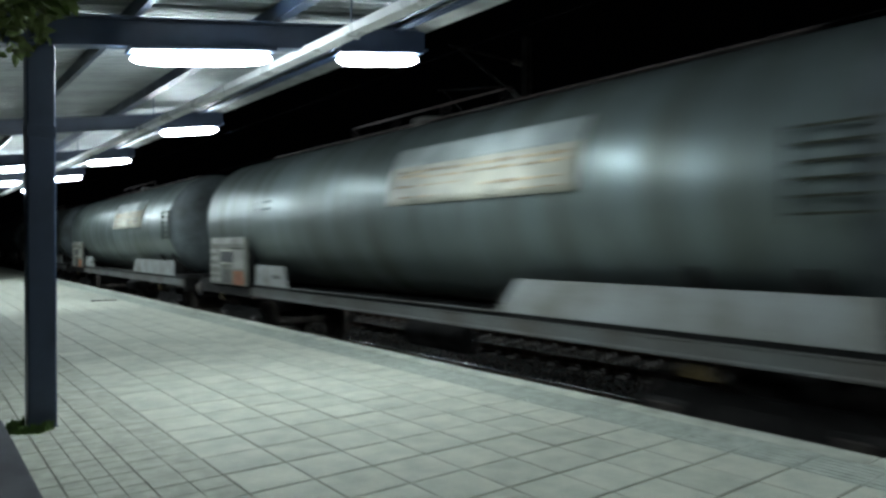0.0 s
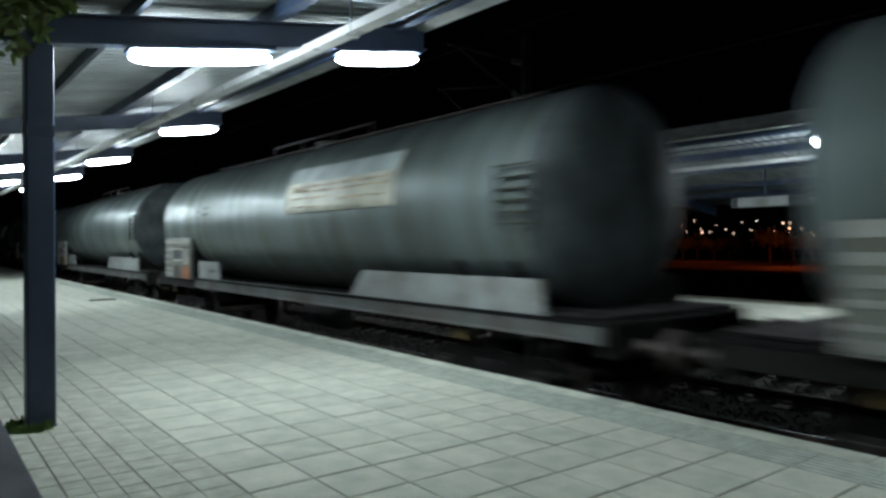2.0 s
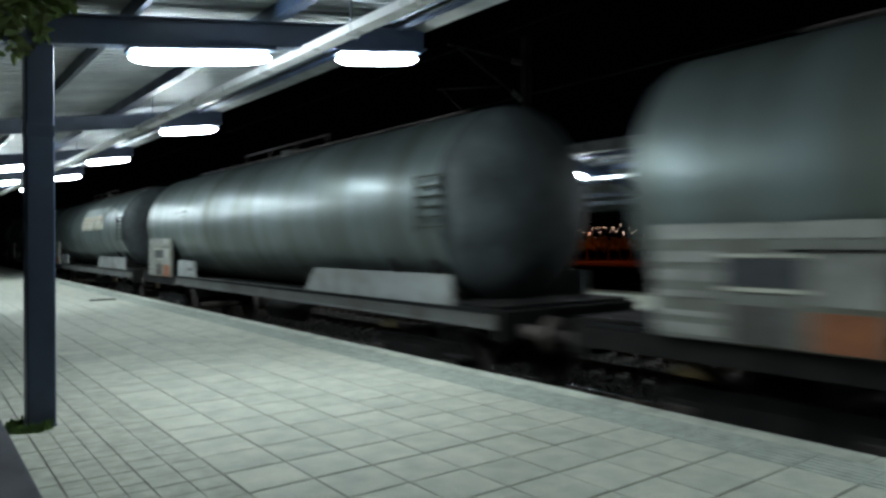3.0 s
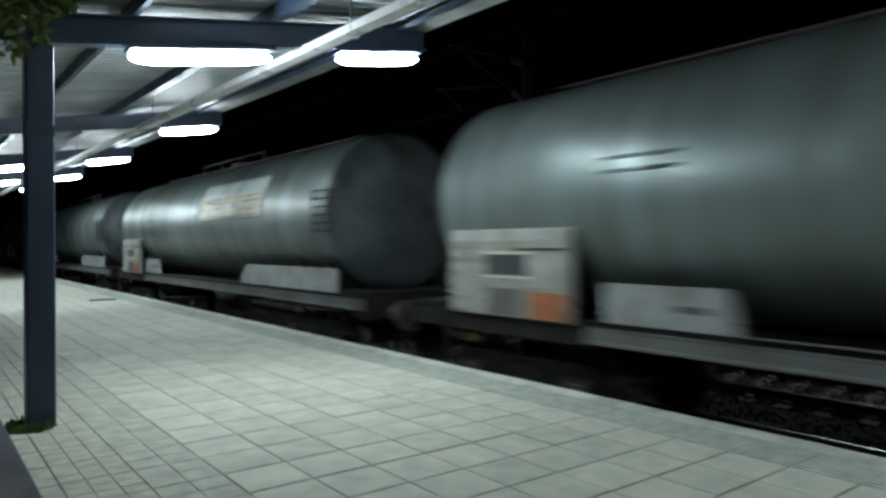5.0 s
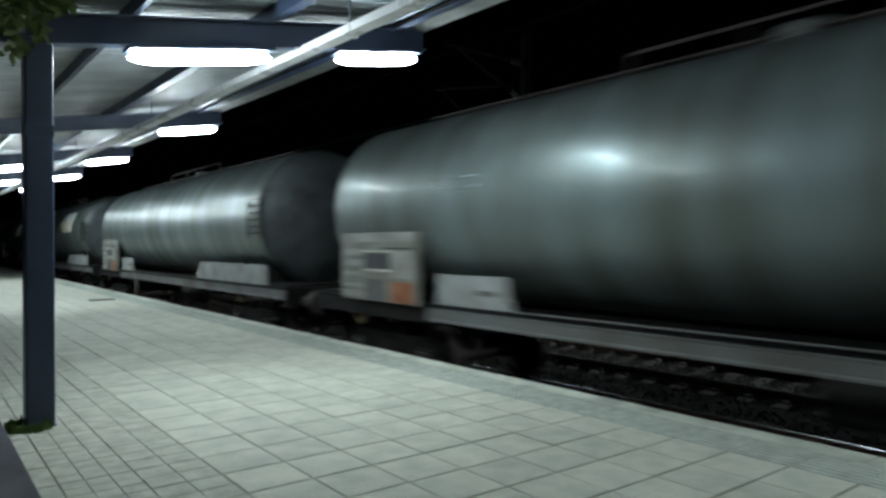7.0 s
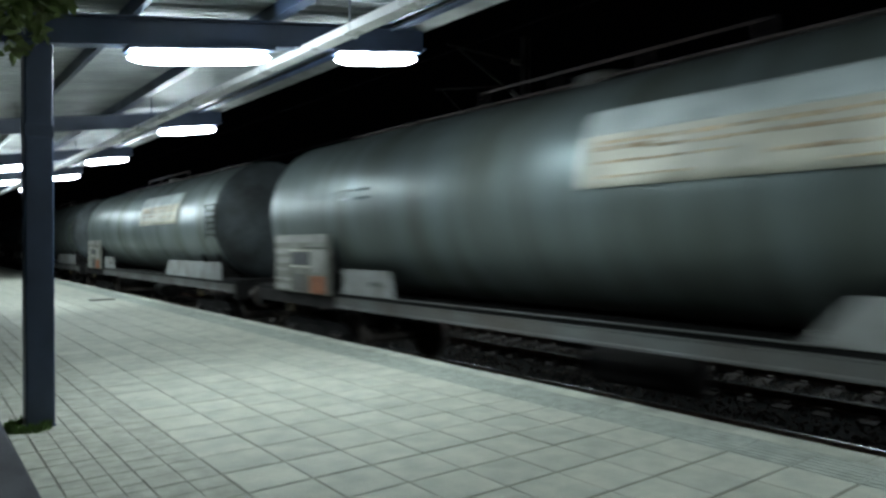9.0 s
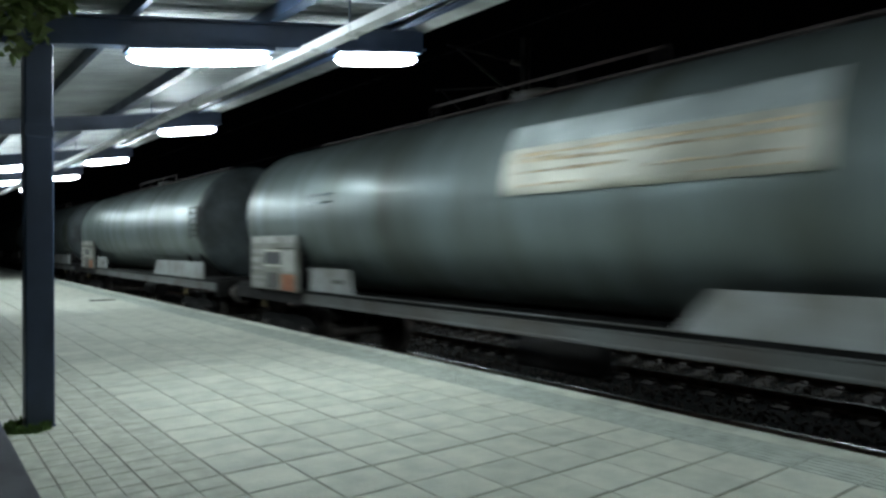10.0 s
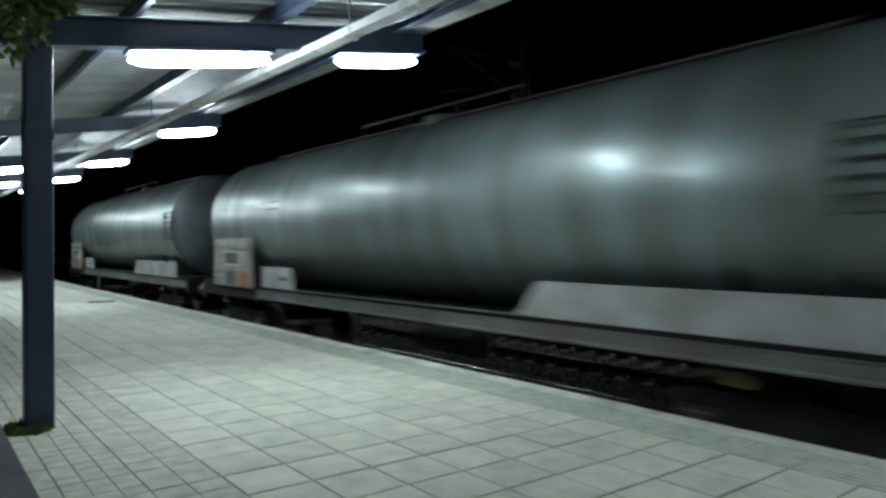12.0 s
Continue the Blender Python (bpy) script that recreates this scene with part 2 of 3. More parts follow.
def ballast_stones():
    """Loose stones over the bed, thickest where the camera passes."""
    rng = random.Random(4)
    bm = bmesh.new()
    for _ in range(15000):
        x = rng.uniform(EDGE + 0.1, EDGE_FAR - 0.1)
        y = rng.uniform(0.5, 30) if rng.random() < 0.8 else rng.uniform(-2, 60)
        r = rng.uniform(0.02, 0.05)
        z = RAIL_Z - 0.195 + rng.uniform(-0.01, 0.035)
        q = Euler((rng.random() * 6, rng.random() * 6, rng.random() * 6)).to_matrix()
        pts = [Vector(v) * r * rng.uniform(0.7, 1.2) for v in ((1, 0, 0), (-1, 0, 0), (0, 1, 0), (0, -1, 0), (0, 0, 0.8), (0, 0, -0.8))]
        vs = [bm.verts.new(Vector((x, y, z)) + q @ p) for p in pts]
        for a, b, c in ((0, 2, 4), (2, 1, 4), (1, 3, 4), (3, 0, 4), (2, 0, 5), (1, 2, 5), (3, 1, 5), (0, 3, 5)):
            bm.faces.new((vs[a], vs[b], vs[c]))
    ob = part("ballast_stones", bm, M_STONE)
    tagged(ob, "loose angular ballast stones between the rails", "ballast", kind="stuff")


ballast_stones()


# ---- canopies ----
def roof_z(x):
    """Underside of the canopy beams at the distance x from the camera line."""
    return 3.04 + 0.155 * x


def sloped_box(x0, x1, y0, y1, d0, d1, bevel=0.0):
    """A box between x0 and x1 that follows the roof slope, d0 to d1 above the beams' underside."""
    bm = bmesh.new()
    vs = []
    for d in (d0, d1):
        for x, y in ((x0, y0), (x1, y0), (x1, y1), (x0, y1)):
            vs.append(bm.verts.new((x, y, roof_z(x) + d)))
    fs = [bm.faces.new([vs[i] for i in q]) for q in
          ((3, 2, 1, 0), (4, 5, 6, 7), (0, 1, 5, 4), (1, 2, 6, 5), (2, 3, 7, 6), (3, 0, 4, 7))]
    if bevel:
        bmesh.ops.bevel(bm, geom=bm.edges[:], offset=bevel, segments=1, affect="EDGES")
    return bm


def i_beam(x0, x1, y, depth=0.26, width=0.16):
    bm = bmesh.new()
    for ya, yb, d0, d1 in ((y - width / 2, y + width / 2, 0, 0.016), (y - width / 2, y + width / 2, depth - 0.016, depth),
                           (y - 0.006, y + 0.006, 0.016, depth - 0.016)):
        b2 = sloped_box(x0, x1, ya, yb, d0, d1)
        me = bpy.data.meshes.new("t")
        b2.to_mesh(me)
        b2.free()
        bm.from_mesh(me)
        bpy.data.meshes.remove(me)
    return bm


COL_X = 0.87
GRADE = 0.0105          # the canopy rises a little along the platform


def with_grade(t):
    """Lift a thing of the canopy by the grade, from the first beam on."""
    up = Matrix.Identity(4)
    up[2][1], up[2][3] = GRADE, -GRADE * BAY
    for ob in t.children:
        ob.data = ob.data.copy()
        ob.data.transform(up)
    return t


R0, R1 = -3.0, 4.86     # the roof's reach across


def corrugated(y0, y1, pitch=0.21, depth=0.045):
    """Trapezoidal roof sheet, ribs running across the platform."""
    bm = bmesh.new()
    prof = []
    y = y0
    while y < y1:
        prof += [(y, 0), (y + pitch * 0.32, 0), (y + pitch * 0.45, depth), (y + pitch * 0.87, depth)]
        y += pitch
    lines = []
    for x in (R0, R1):
        lines.append([[bm.verts.new((x, yy, roof_z(x) + 0.40 + dz + th)) for yy, dz in prof] for th in (0, 0.008)])
    (a0, a1), (b0, b1) = lines
    for i in range(len(prof) - 1):
        bm.faces.new((a0[i], a0[i + 1], b0[i + 1], b0[i]))
        bm.faces.new((a1[i + 1], a1[i], b1[i], b1[i + 1]))
    return bm


ROOF_Y0, ROOF_Y1 = -6.66, 6.66 * 5.6


def canopy(name, label):
    t = thing(name, label, "canopy", kind="structure")
    part("roof_sheet", corrugated(ROOF_Y0, ROOF_Y1), M_SHEET, t, "corrugated galvanised roof sheet")
    for px, w, h in ((-1.4, 0.08, 0.14), (-0.2, 0.08, 0.14), (1.62, 0.06, 0.14), (2.95, 0.14, 0.14), (4.25, 0.08, 0.14)):
        part("purlin", sloped_box(px - w / 2, px + w / 2, ROOF_Y0, ROOF_Y1, 0.26, 0.40), M_STEEL, t)
    part("gutter", prism([(4.62, roof_z(4.62) + 0.26), (4.86, roof_z(4.62) + 0.26), (4.90, roof_z(4.62) + 0.46), (4.87, roof_z(4.62) + 0.46),
                          (4.83, roof_z(4.62) + 0.29), (4.65, roof_z(4.62) + 0.29), (4.65, roof_z(4.62) + 0.36), (4.62, roof_z(4.62) + 0.36)],
                         "y", ROOF_Y0, ROOF_Y1), M_FASCIA, t, "pale folded metal gutter")
    part("fascia_strip", box(4.91, 4.93, ROOF_Y0, ROOF_Y1, roof_z(4.9) + 0.30, roof_z(4.9) + 0.48), M_FASCIA, t)
    for cx, dz, r in ((4.40, 0.235, 0.022), (4.50, 0.235, 0.016), (3.95, 0.235, 0.016)):
        part("conduit", tube((cx, ROOF_Y0, roof_z(cx) + dz), (cx, ROOF_Y1, roof_z(cx) + dz), r, 8), M_STEEL, t)
    tr = 3.475
    part("cable_tray", prism([(3.23, tr), (3.37, tr), (3.37, tr + 0.08), (3.36, tr + 0.08), (3.36, tr + 0.012), (3.24, tr + 0.012),
                              (3.24, tr + 0.08), (3.23, tr + 0.08)], "y", ROOF_Y0, ROOF_Y1), M_GALV, t, "galvanised cable tray")
    for k in range(0, 6):
        y = BAY * k
        part("beam", i_beam(-2.9, 4.84, y), M_STEEL, t)
        part("tray_hanger", box(3.29, 3.31, y - 0.02, y + 0.02, tr + 0.013, roof_z(3.3) + 0.05), M_GALV, t)
        yr = y + 5.7
        part("tray_rod", tube((3.30, yr, tr + 0.075), (3.30, yr, roof_z(3.3) + 0.41), 0.009, 6), M_STEEL, t)
        part("tray_clamp", box(3.222, 3.378, yr - 0.03, yr + 0.03, tr - 0.012, tr - 0.001), M_GALV, t)
    return t


def column(y):
    t = thing("canopy_column", "dark blue painted steel column on the paved platform", "column", group="columns of the canopy")
    x = COL_X
    b = 0.105
    top = roof_z(x) + GRADE * (y - BAY if y > 0 else 0)
    part("shaft", box(x - b, x + b, y - b, y + b, 0.0, top, 0.012), M_STEEL, t)
    part("joint_plate", box(x - b - 0.003, x + b + 0.003, y - b - 0.003, y + b + 0.003, 2.40, 2.50, 0.002), M_STEEL, t)
    part("base_plate", box(x - b - 0.006, x + b + 0.006, y - b - 0.006, y + b + 0.006, 0.0, 0.012), M_STEEL, t)
    return t


def luminaire(x0, x1, y):
    """A fluorescent luminaire under a beam, following the roof slope."""
    t = thing("ceiling_lamp", "lit white fluorescent lamp under a canopy beam", "lamp", group="lamps of the canopy")
    part("housing", sloped_box(x0 - 0.02, x1 + 0.02, y - 0.115, y + 0.115, -0.042, -0.003, 0.006), M_STEEL, t)
    bm = bmesh.new()
    n, half, rings = 20, (x1 - x0) / 2, []
    for u in (-1.0, -0.97, -0.9, -0.8, -0.66, -0.45, 0.0, 0.45, 0.66, 0.8, 0.9, 0.97, 1.0):
        x = (x0 + x1) / 2 + half * u
        r = max(0.15, (1 - abs(u) ** 6) ** 0.6)
        rings.append([bm.verts.new((x, y + 0.10 * r * math.cos(2 * math.pi * i / n), roof_z(x) - 0.100 + 0.064 * r * math.sin(2 * math.pi * i / n)))
                      for i in range(n)])
    for p, q in zip(rings, rings[1:]):
        for i in range(n):
            bm.faces.new((p[i], p[(i + 1) % n], q[(i + 1) % n], q[i])).smooth = True
    bm.faces.new(rings[0][::-1])
    bm.faces.new(rings[-1])
    bmesh.ops.recalc_face_normals(bm, faces=bm.faces)
    part("diffuser", bm, M_TUBE, t, "glowing white diffuser")
    return t


roof = canopy("platform_canopy", "dark steel platform canopy with corrugated metal roof")
for k in range(0, 6):
    y = BAY * k
    with_grade(luminaire(3.68, 4.74, y))
    if k not in (0, 2):
        with_grade(luminaire(1.58, 2.92, y))
for k in (1, 3, 5):
    column(BAY * k)

# the opposite canopy is the same one turned about
LOWER = -0.13           # the opposite canopy stands a little lower
MIRROR = pose(EDGE + EDGE_FAR, 6.40 + 3 * BAY, LOWER, 0, 0, 180)
far_roof = copy_thing(roof, MIRROR)
with_grade(roof)
tagged(far_roof, "dark steel canopy over the opposite platform", "canopy")


# ---- tank wagons ----
HALF = 8.825           # half length over buffers
SHELL0, SHELL1 = -7.06, 7.36
DISH = {-1: 0.54, 1: 0.29}   # depth of the tank ends
AXIS, RAD = 2.75, 1.45


def shell_patch(y0, y1, z0, z1, out, thick=0.006, n=8):
    """A thin plate bent to the tank's near side."""
    a0, a1 = math.asin((z0 - AXIS) / RAD), math.asin((z1 - AXIS) / RAD)
    bm = bmesh.new()
    g = []
    for r in (RAD + out - thick, RAD + out):
        rows = []
        for i in range(n + 1):
            a = a0 + (a1 - a0) * i / n
            rows.append([bm.verts.new((-r * math.cos(a), y, AXIS + r * math.sin(a))) for y in (y0, y1)])
        g.append(rows)
    for rows in g:
        for i in range(n):
            bm.faces.new((rows[i][0], rows[i][1], rows[i + 1][1], rows[i + 1][0])).smooth = True
    for i in range(n):
        for k in (0, 1):
            bm.faces.new((g[0][i][k], g[0][i + 1][k], g[1][i + 1][k], g[1][i][k]))
    for i in (0, n):
        bm.faces.new((g[0][i][0], g[0][i][1], g[1][i][1], g[1][i][0]))
    bmesh.ops.recalc_face_normals(bm, faces=bm.faces)
    return bm


def tank_profile():
    """The barrel, with its raised weld seams."""
    prof = [(SHELL0, RAD)]
    for y in (-4.6, -2.3, 0, 2.3, 4.6):
        prof += [(y - 0.06, RAD), (y - 0.03, RAD), (y - 0.015, RAD + 0.006), (y + 0.015, RAD + 0.006), (y + 0.03, RAD), (y + 0.06, RAD)]
    return prof + [(SHELL1, RAD)]


def tank_end_profile(s):
    """A dished end, joined to the barrel by a narrow weld."""
    y0 = SHELL1 if s > 0 else -SHELL0
    prof = [(y0 - 0.03, RAD + 0.004), (y0 + 0.004, RAD + 0.004)]
    for i in range(10, -1, -1):
        a = math.pi / 2 * i / 10
        prof.append((y0 + 0.006 + DISH[s] * math.cos(a), RAD * math.sin(a)))
    return [(s * y, r) for y, r in prof]


def wheel_profile():
    return [(-0.07, 0.0), (-0.07, 0.10), (-0.02, 0.13), (-0.015, 0.38), (-0.06, 0.41), (-0.07, 0.46), (0.05, 0.458), (0.055, 0.49),
            (0.08, 0.49), (0.075, 0.41), (0.02, 0.38), (0.015, 0.13), (0.07, 0.10), (0.07, 0.0)]


def along_x(bm, x, flip=False):
    """Turn a part made round the y axis so that it lies round the x axis at x."""
    bm.transform(pose(x, 0, 0, 0, 0, 90 if flip else -90))
    return bm


WHEELSETS = []


def bogie(parent, y):
    b = thing("bogie", "", "")
    b.parent = parent
    b.matrix_basis = pose(0, y, 0)
    for s in (-1, 1):
        x = s * 1.08
        part("side_frame", prism([(-1.25, 0.62), (-1.15, 0.38), (-0.75, 0.38), (-0.5, 0.52), (-0.3, 0.28), (0.3, 0.28), (0.5, 0.52), (0.75, 0.38),
                                  (1.15, 0.38), (1.25, 0.62), (1.0, 0.78), (-1.0, 0.78)], "x", x - 0.06, x + 0.06), M_UNDER, b)
        for wy in (-0.9, 0.9):
            part("axle_box", box(x - 0.12, x + 0.16 if s > 0 else x + 0.12, wy - 0.15, wy + 0.15, 0.33, 0.63, 0.03), M_UNDER, b)
            part("axle_cover", box(x + s * 0.125 - 0.012 + (0.04 if s > 0 else 0), x + s * 0.125 + 0.012 + (0.04 if s > 0 else 0), wy - 0.11, wy + 0.11, 0.37, 0.59, 0.01), M_WHEEL, b)
        for wy in (-0.14, 0.14):
            part("coil_spring", tube((x, wy, 0.32), (x, wy, 0.66), 0.09, 10), M_UNDER, b)
    part("bolster", box(-1.05, 1.05, -0.25, 0.25, 0.62, 0.92, 0.02), M_UNDER, b)
    for wy in (-0.9, 0.9):
        bm = tube((-1.1, 0, 0), (1.1, 0, 0), 0.085, 12)
        for s in (-1, 1):
            w = along_x(lathe_y(wheel_profile(), 28), s * 0.87, s > 0)
            me = bpy.data.meshes.new("t")
            w.to_mesh(me)
            w.free()
            bm.from_mesh(me)
            bpy.data.meshes.remove(me)
        ws = part("wheelset", bm, M_WHEEL, b, "pair of steel wheels on an axle")
        ws.matrix_parent_inverse = pose(0, wy, 0.46)
        WHEELSETS.append(ws)
    return b


def tank_wagon():
    """A bogie tank wagon about its middle at rail level; its rear end points along +y."""
    t = thing("tank_wagon", "grey weathered tank wagon of a moving freight train", "tank wagon", group="wagons of the freight train")
    sh = lathe_y(tank_profile(), 72)
    tank = part("tank", sh, M_TANK, t, "weathered grey cylindrical tank", pose(0, 0, AXIS))
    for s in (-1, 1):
        part("tank_end", lathe_y(tank_end_profile(s), 72), M_TANKEND, t, "dark dished tank end", pose(0, 0, AXIS))
    for s in (-1, 1):
        x = s * 1.40
        part("sole_bar", prism([(x - s * 0.10, 1.09), (x, 1.09), (x, 1.115), (x - s * 0.012, 1.13), (x - s * 0.012, 1.245), (x - s * 0.006, 1.255),
                                (x - s * 0.006, 1.272), (x - s * 0.10, 1.272)], "y", -8.15, 4.86), M_SILL, t)
        part("end_sill", box(min(x, x - s * 0.10), max(x, x - s * 0.10), 4.88, 8.05, 1.06, 1.27), M_UNDER, t)
        # Black strip over the sole bar stands for the shade below the tank.
        part("top_flange", box(min(x - s * 0.03, x - s * 0.15), max(x - s * 0.03, x - s * 0.15), -8.05, 8.05, 1.274, 1.334), M_BLACK, t)
        part("grab_rail", tube((x - s * 0.012, -3.1, 1.340), (x - s * 0.012, 3.1, 1.340), 0.012, 6), M_SILL, t)
        for y0, y1, yt0, yt1 in ((-7.30, -2.93, -7.26, -3.32), (3.14, 4.62, 3.27, 4.62)):
            part("saddle_plate", prism([(y0, 1.337), (y1, 1.337), (yt1, 1.75), (yt0, 1.75)], "x", x - s * 0.06, x - s * 0.02), M_WHITE, t,
                 "white painted saddle cover plate")
    for s in (-1, 1):
        y = s * 8.15
        part("headstock", box(-1.35, 1.35, y - 0.1, y + 0.1, 0.94, 1.33, 0.015), M_UNDER, t)
        part("end_deck", box(-1.33, 1.33, min(y, s * 7.0), max(y, s * 7.0), 1.345, 1.375), M_UNDER, t)
        for e in (-0.98, 0.98):
            bm = tube((e, y + s * 0.1, 1.05), (e, y + s * 0.42, 1.05), 0.10, 14)
            add_tube(bm, (e, y + s * 0.30, 1.05), (e, y + s * 0.60, 1.05), 0.075, 14)
            add_tube(bm, (e, y + s * 0.60, 1.05), (e, y + s * 0.672, 1.05), 0.24, 20, 0.22)
            part("buffer", bm, M_WHEEL, t, "dull steel side buffer")
        bm = box(-0.05, 0.05, min(y, y + s * 0.55), max(y, y + s * 0.55), 0.98, 1.08, 0.02)
        part("coupling_hook", bm, M_UNDER, t)
        for e in (-0.9, 0.9):
            part("saddle", prism([(-1.1, 1.36), (1.1, 1.36), (1.22, 1.95), (0.9, 1.62), (0.5, 1.42), (0, 1.36), (-0.5, 1.42), (-0.9, 1.62), (-1.22, 1.95)],
                                 "y", s * 6.1 + e * 0.6 - 0.05, s * 6.1 + e * 0.6 + 0.05), M_UNDER, t)
    part("centre_sill", box(-0.35, 0.35, -8.1, 8.1, 0.95, 1.28), M_UNDER, t)
    # equipment cabinet at the rear
    cab = part("equipment_cabinet", box(-1.47, -1.375, 5.02, 7.12, 1.28, 2.34, 0.015), M_BOX, t, "pale dirty metal equipment cabinet")
    # Black block added behind the cabinet, in place of its shaded side.
    part("cabinet_frame", box(-1.374, -1.20, 5.12, 7.05, 1.28, 2.28), M_BLACK, t)
    part("window", box(-1.480, -1.4715, 5.69, 6.38, 1.79, 2.03), M_SIGNGREY, cab, "dark window pane")
    for z in (1.765, 2.055):
        part("window_trim", box(-1.490, -1.4715, 5.66, 6.41, z - 0.016, z + 0.016), M_CREAM, cab, "pale trim strip")
    part("lower_door", box(-1.478, -1.4715, 5.78, 6.33, 1.31, 1.63), M_SILL, cab, "dark grey lower door")
    part("label_patch", box(-1.480, -1.4715, 5.06, 5.64, 1.30, 1.61), M_ORANGE, cab, "faded orange patch")
    part("top_band", box(-1.480, -1.4715, 5.05, 7.09, 2.20, 2.33), M_STRIP, cab)
    for z, h in ((2.04, 0.05), (1.87, 0.05), (1.70, 0.03), (1.52, 0.025), (1.38, 0.05)):
        part("pale_strip", box(-1.479, -1.4715, 6.42, 7.09, z - h, z + h), M_STRIP, cab)
    part("front_door", box(-1.478, -1.4715, 5.07, 5.64, 1.66, 2.06), M_STRIP, cab)
    part("door_seam", box(-1.481, -1.4785, 5.07, 5.9, 2.09, 2.11), M_UNDER, cab)
    part("label_plate", box(-1.392, -1.381, 3.42, 3.78, 1.50, 1.57), M_SILL, t, "small grey data plate")
    # walkway along the crown
    bm = box(-0.28, 0.28, -6.2, 6.2, AXIS + RAD + 0.02, AXIS + RAD + 0.045)
    walkway = part("walkway", bm, M_RUST, t)
    for y in (-6, -4, -2, 0, 2, 4, 6):
        part("walkway_bracket", box(-0.3, 0.3, y - 0.03, y + 0.03, AXIS + RAD - 0.06, AXIS + RAD + 0.018), M_UNDER, walkway)
    bm = bmesh.new()
    for x in (-0.45, 0.45):
        for y in (-2.1, -0.7, 0.7, 2.1):
            add_tube(bm, (x, y, AXIS + RAD - 0.08), (x, y, AXIS + RAD + 0.17), 0.016, 6)
        add_tube(bm, (x, -2.1, AXIS + RAD + 0.17), (x, 2.1, AXIS + RAD + 0.17), 0.018, 6)
    part("handrail", bm, M_RUST, t)
    part("manhole", tube((0, 0.3, AXIS + RAD - 0.05), (0, 0.3, AXIS + RAD + 0.13), 0.3, 20), M_SILL, t, "round manhole cover")
    # ladder rungs near the front end and two lines of unreadable marking near the rear
    ladder = part("ladder", box(-1.49, -1.465, -6.60, -6.58, 2.32, 3.13), M_RUNG, t, "dull olive steel end ladder")
    part("stringer", box(-1.49, -1.465, -7.26, -7.24, 2.32, 3.13), M_RUNG, ladder)
    for z in (2.40, 2.54, 2.68, 2.82, 2.96, 3.10):
        part("rung", box(-1.495, -1.470, -7.25, -6.59, z - 0.012, z + 0.012), M_RUNG, ladder)
    part("stay", box(-1.48, -1.38, -6.60, -6.58, 2.98, 3.02), M_RUNG, ladder)
    for z in (2.90, 3.04):
        part("marking_bar", shell_patch(3.72, 4.62, z - 0.02, z + 0.02, 0.010), M_MARK, t)
    for y in (-5.65, 6.85):
        part("brake_plate", box(-1.30, -1.27, y - 0.13, y + 0.13, 0.89, 1.04, 0.006), M_YELLOW, t, "faded yellow brake lever plate")
        part("plate_bracket", box(-1.30, -1.26, y - 0.02, y + 0.02, 1.04, 1.12), M_UNDER, t)
    # brake gear between the bogies
    part("air_tank", tube((-0.75, -1.6, 0.78), (-0.75, -0.2, 0.78), 0.2, 16), M_UNDER, t)
    part("brake_cylinder", tube((0.6, 0.6, 0.8), (0.6, 1.5, 0.8), 0.17, 16), M_UNDER, t)
    part("step", box(-1.44, -1.18, -7.55, -7.15, 0.62, 0.66), M_UNDER, t)
    for y in (-7.53, -7.17):
        part("step_bracket", box(-1.43, -1.40, y - 0.015, y + 0.015, 0.66, 1.11), M_UNDER, t)
    bogie(t, -6.1)
    bogie(t, 6.1)
    return t


sign_rng = random.Random(8)


def placard(t):
    """The large pale sign panel on some tanks, with its unreadable lines as bars."""
    p = part("sign_panel", shell_patch(-4.30, -0.60, 2.74, 3.57, 0.030, 0.02), M_CREAM, t, "pale sign panel with worn ochre lines")
    part("sign_band", shell_patch(-4.29, -0.61, 3.28, 3.565, 0.034, 0.003), M_PANEL, p, "pale blue band")
    for z, y0, y1, h in ((3.19, -4.15, -0.85, 0.022), (3.10, -4.15, -1.4, 0.020), (3.13, -1.5, -0.8, 0.03), (2.99, -2.3, -0.8, 0.016),
                         (2.93, -4.05, -2.7, 0.02), (2.84, -1.9, -0.9, 0.014), (2.82, -4.1, -3.2, 0.012)):
        y = y0
        while y < y1 - 0.05:
            e = min(y1, y + sign_rng.uniform(0.12, 0.5))
            part("sign_line", shell_patch(y, e, z - h * sign_rng.uniform(0.5, 1.2), z + h * sign_rng.uniform(0.5, 1.2), 0.034, 0.003, n=2),
                 sign_rng.choice((M_OCHRE, M_OCHRE, M_BROWN)), p)
            y = e + sign_rng.uniform(0.03, 0.12)
    return p


V0, ACC = 15.794, 0.0695


def run(t):
    """How far the train has rolled towards the camera after t seconds, in the wagons' drawing."""
    return V0 * t + 0.5 * ACC * t * t


def wagon_pose(n, t):
    """Place of the wagon n in metres."""
    return pose(TRACK * PLAN, (17.65 * n - 1.054 - 7.25 - run(t)) * TRAIN * PLAN, RAIL_Z * PLAN)


first = tank_wagon()
first.matrix_basis = wagon_pose(1, 0)
wagons = {1: first}
for n in range(2, 14):
    wagons[n] = copy_thing(first, wagon_pose(n, 0))
for n in (1, 2, 3, 5, 6, 9, 10):
    placard(wagons[n])
    tagged(wagons[n], "grey weathered tank wagon with a large pale sign panel")
tagged(wagons[13], "grey weathered tank wagon at the end of the freight train")


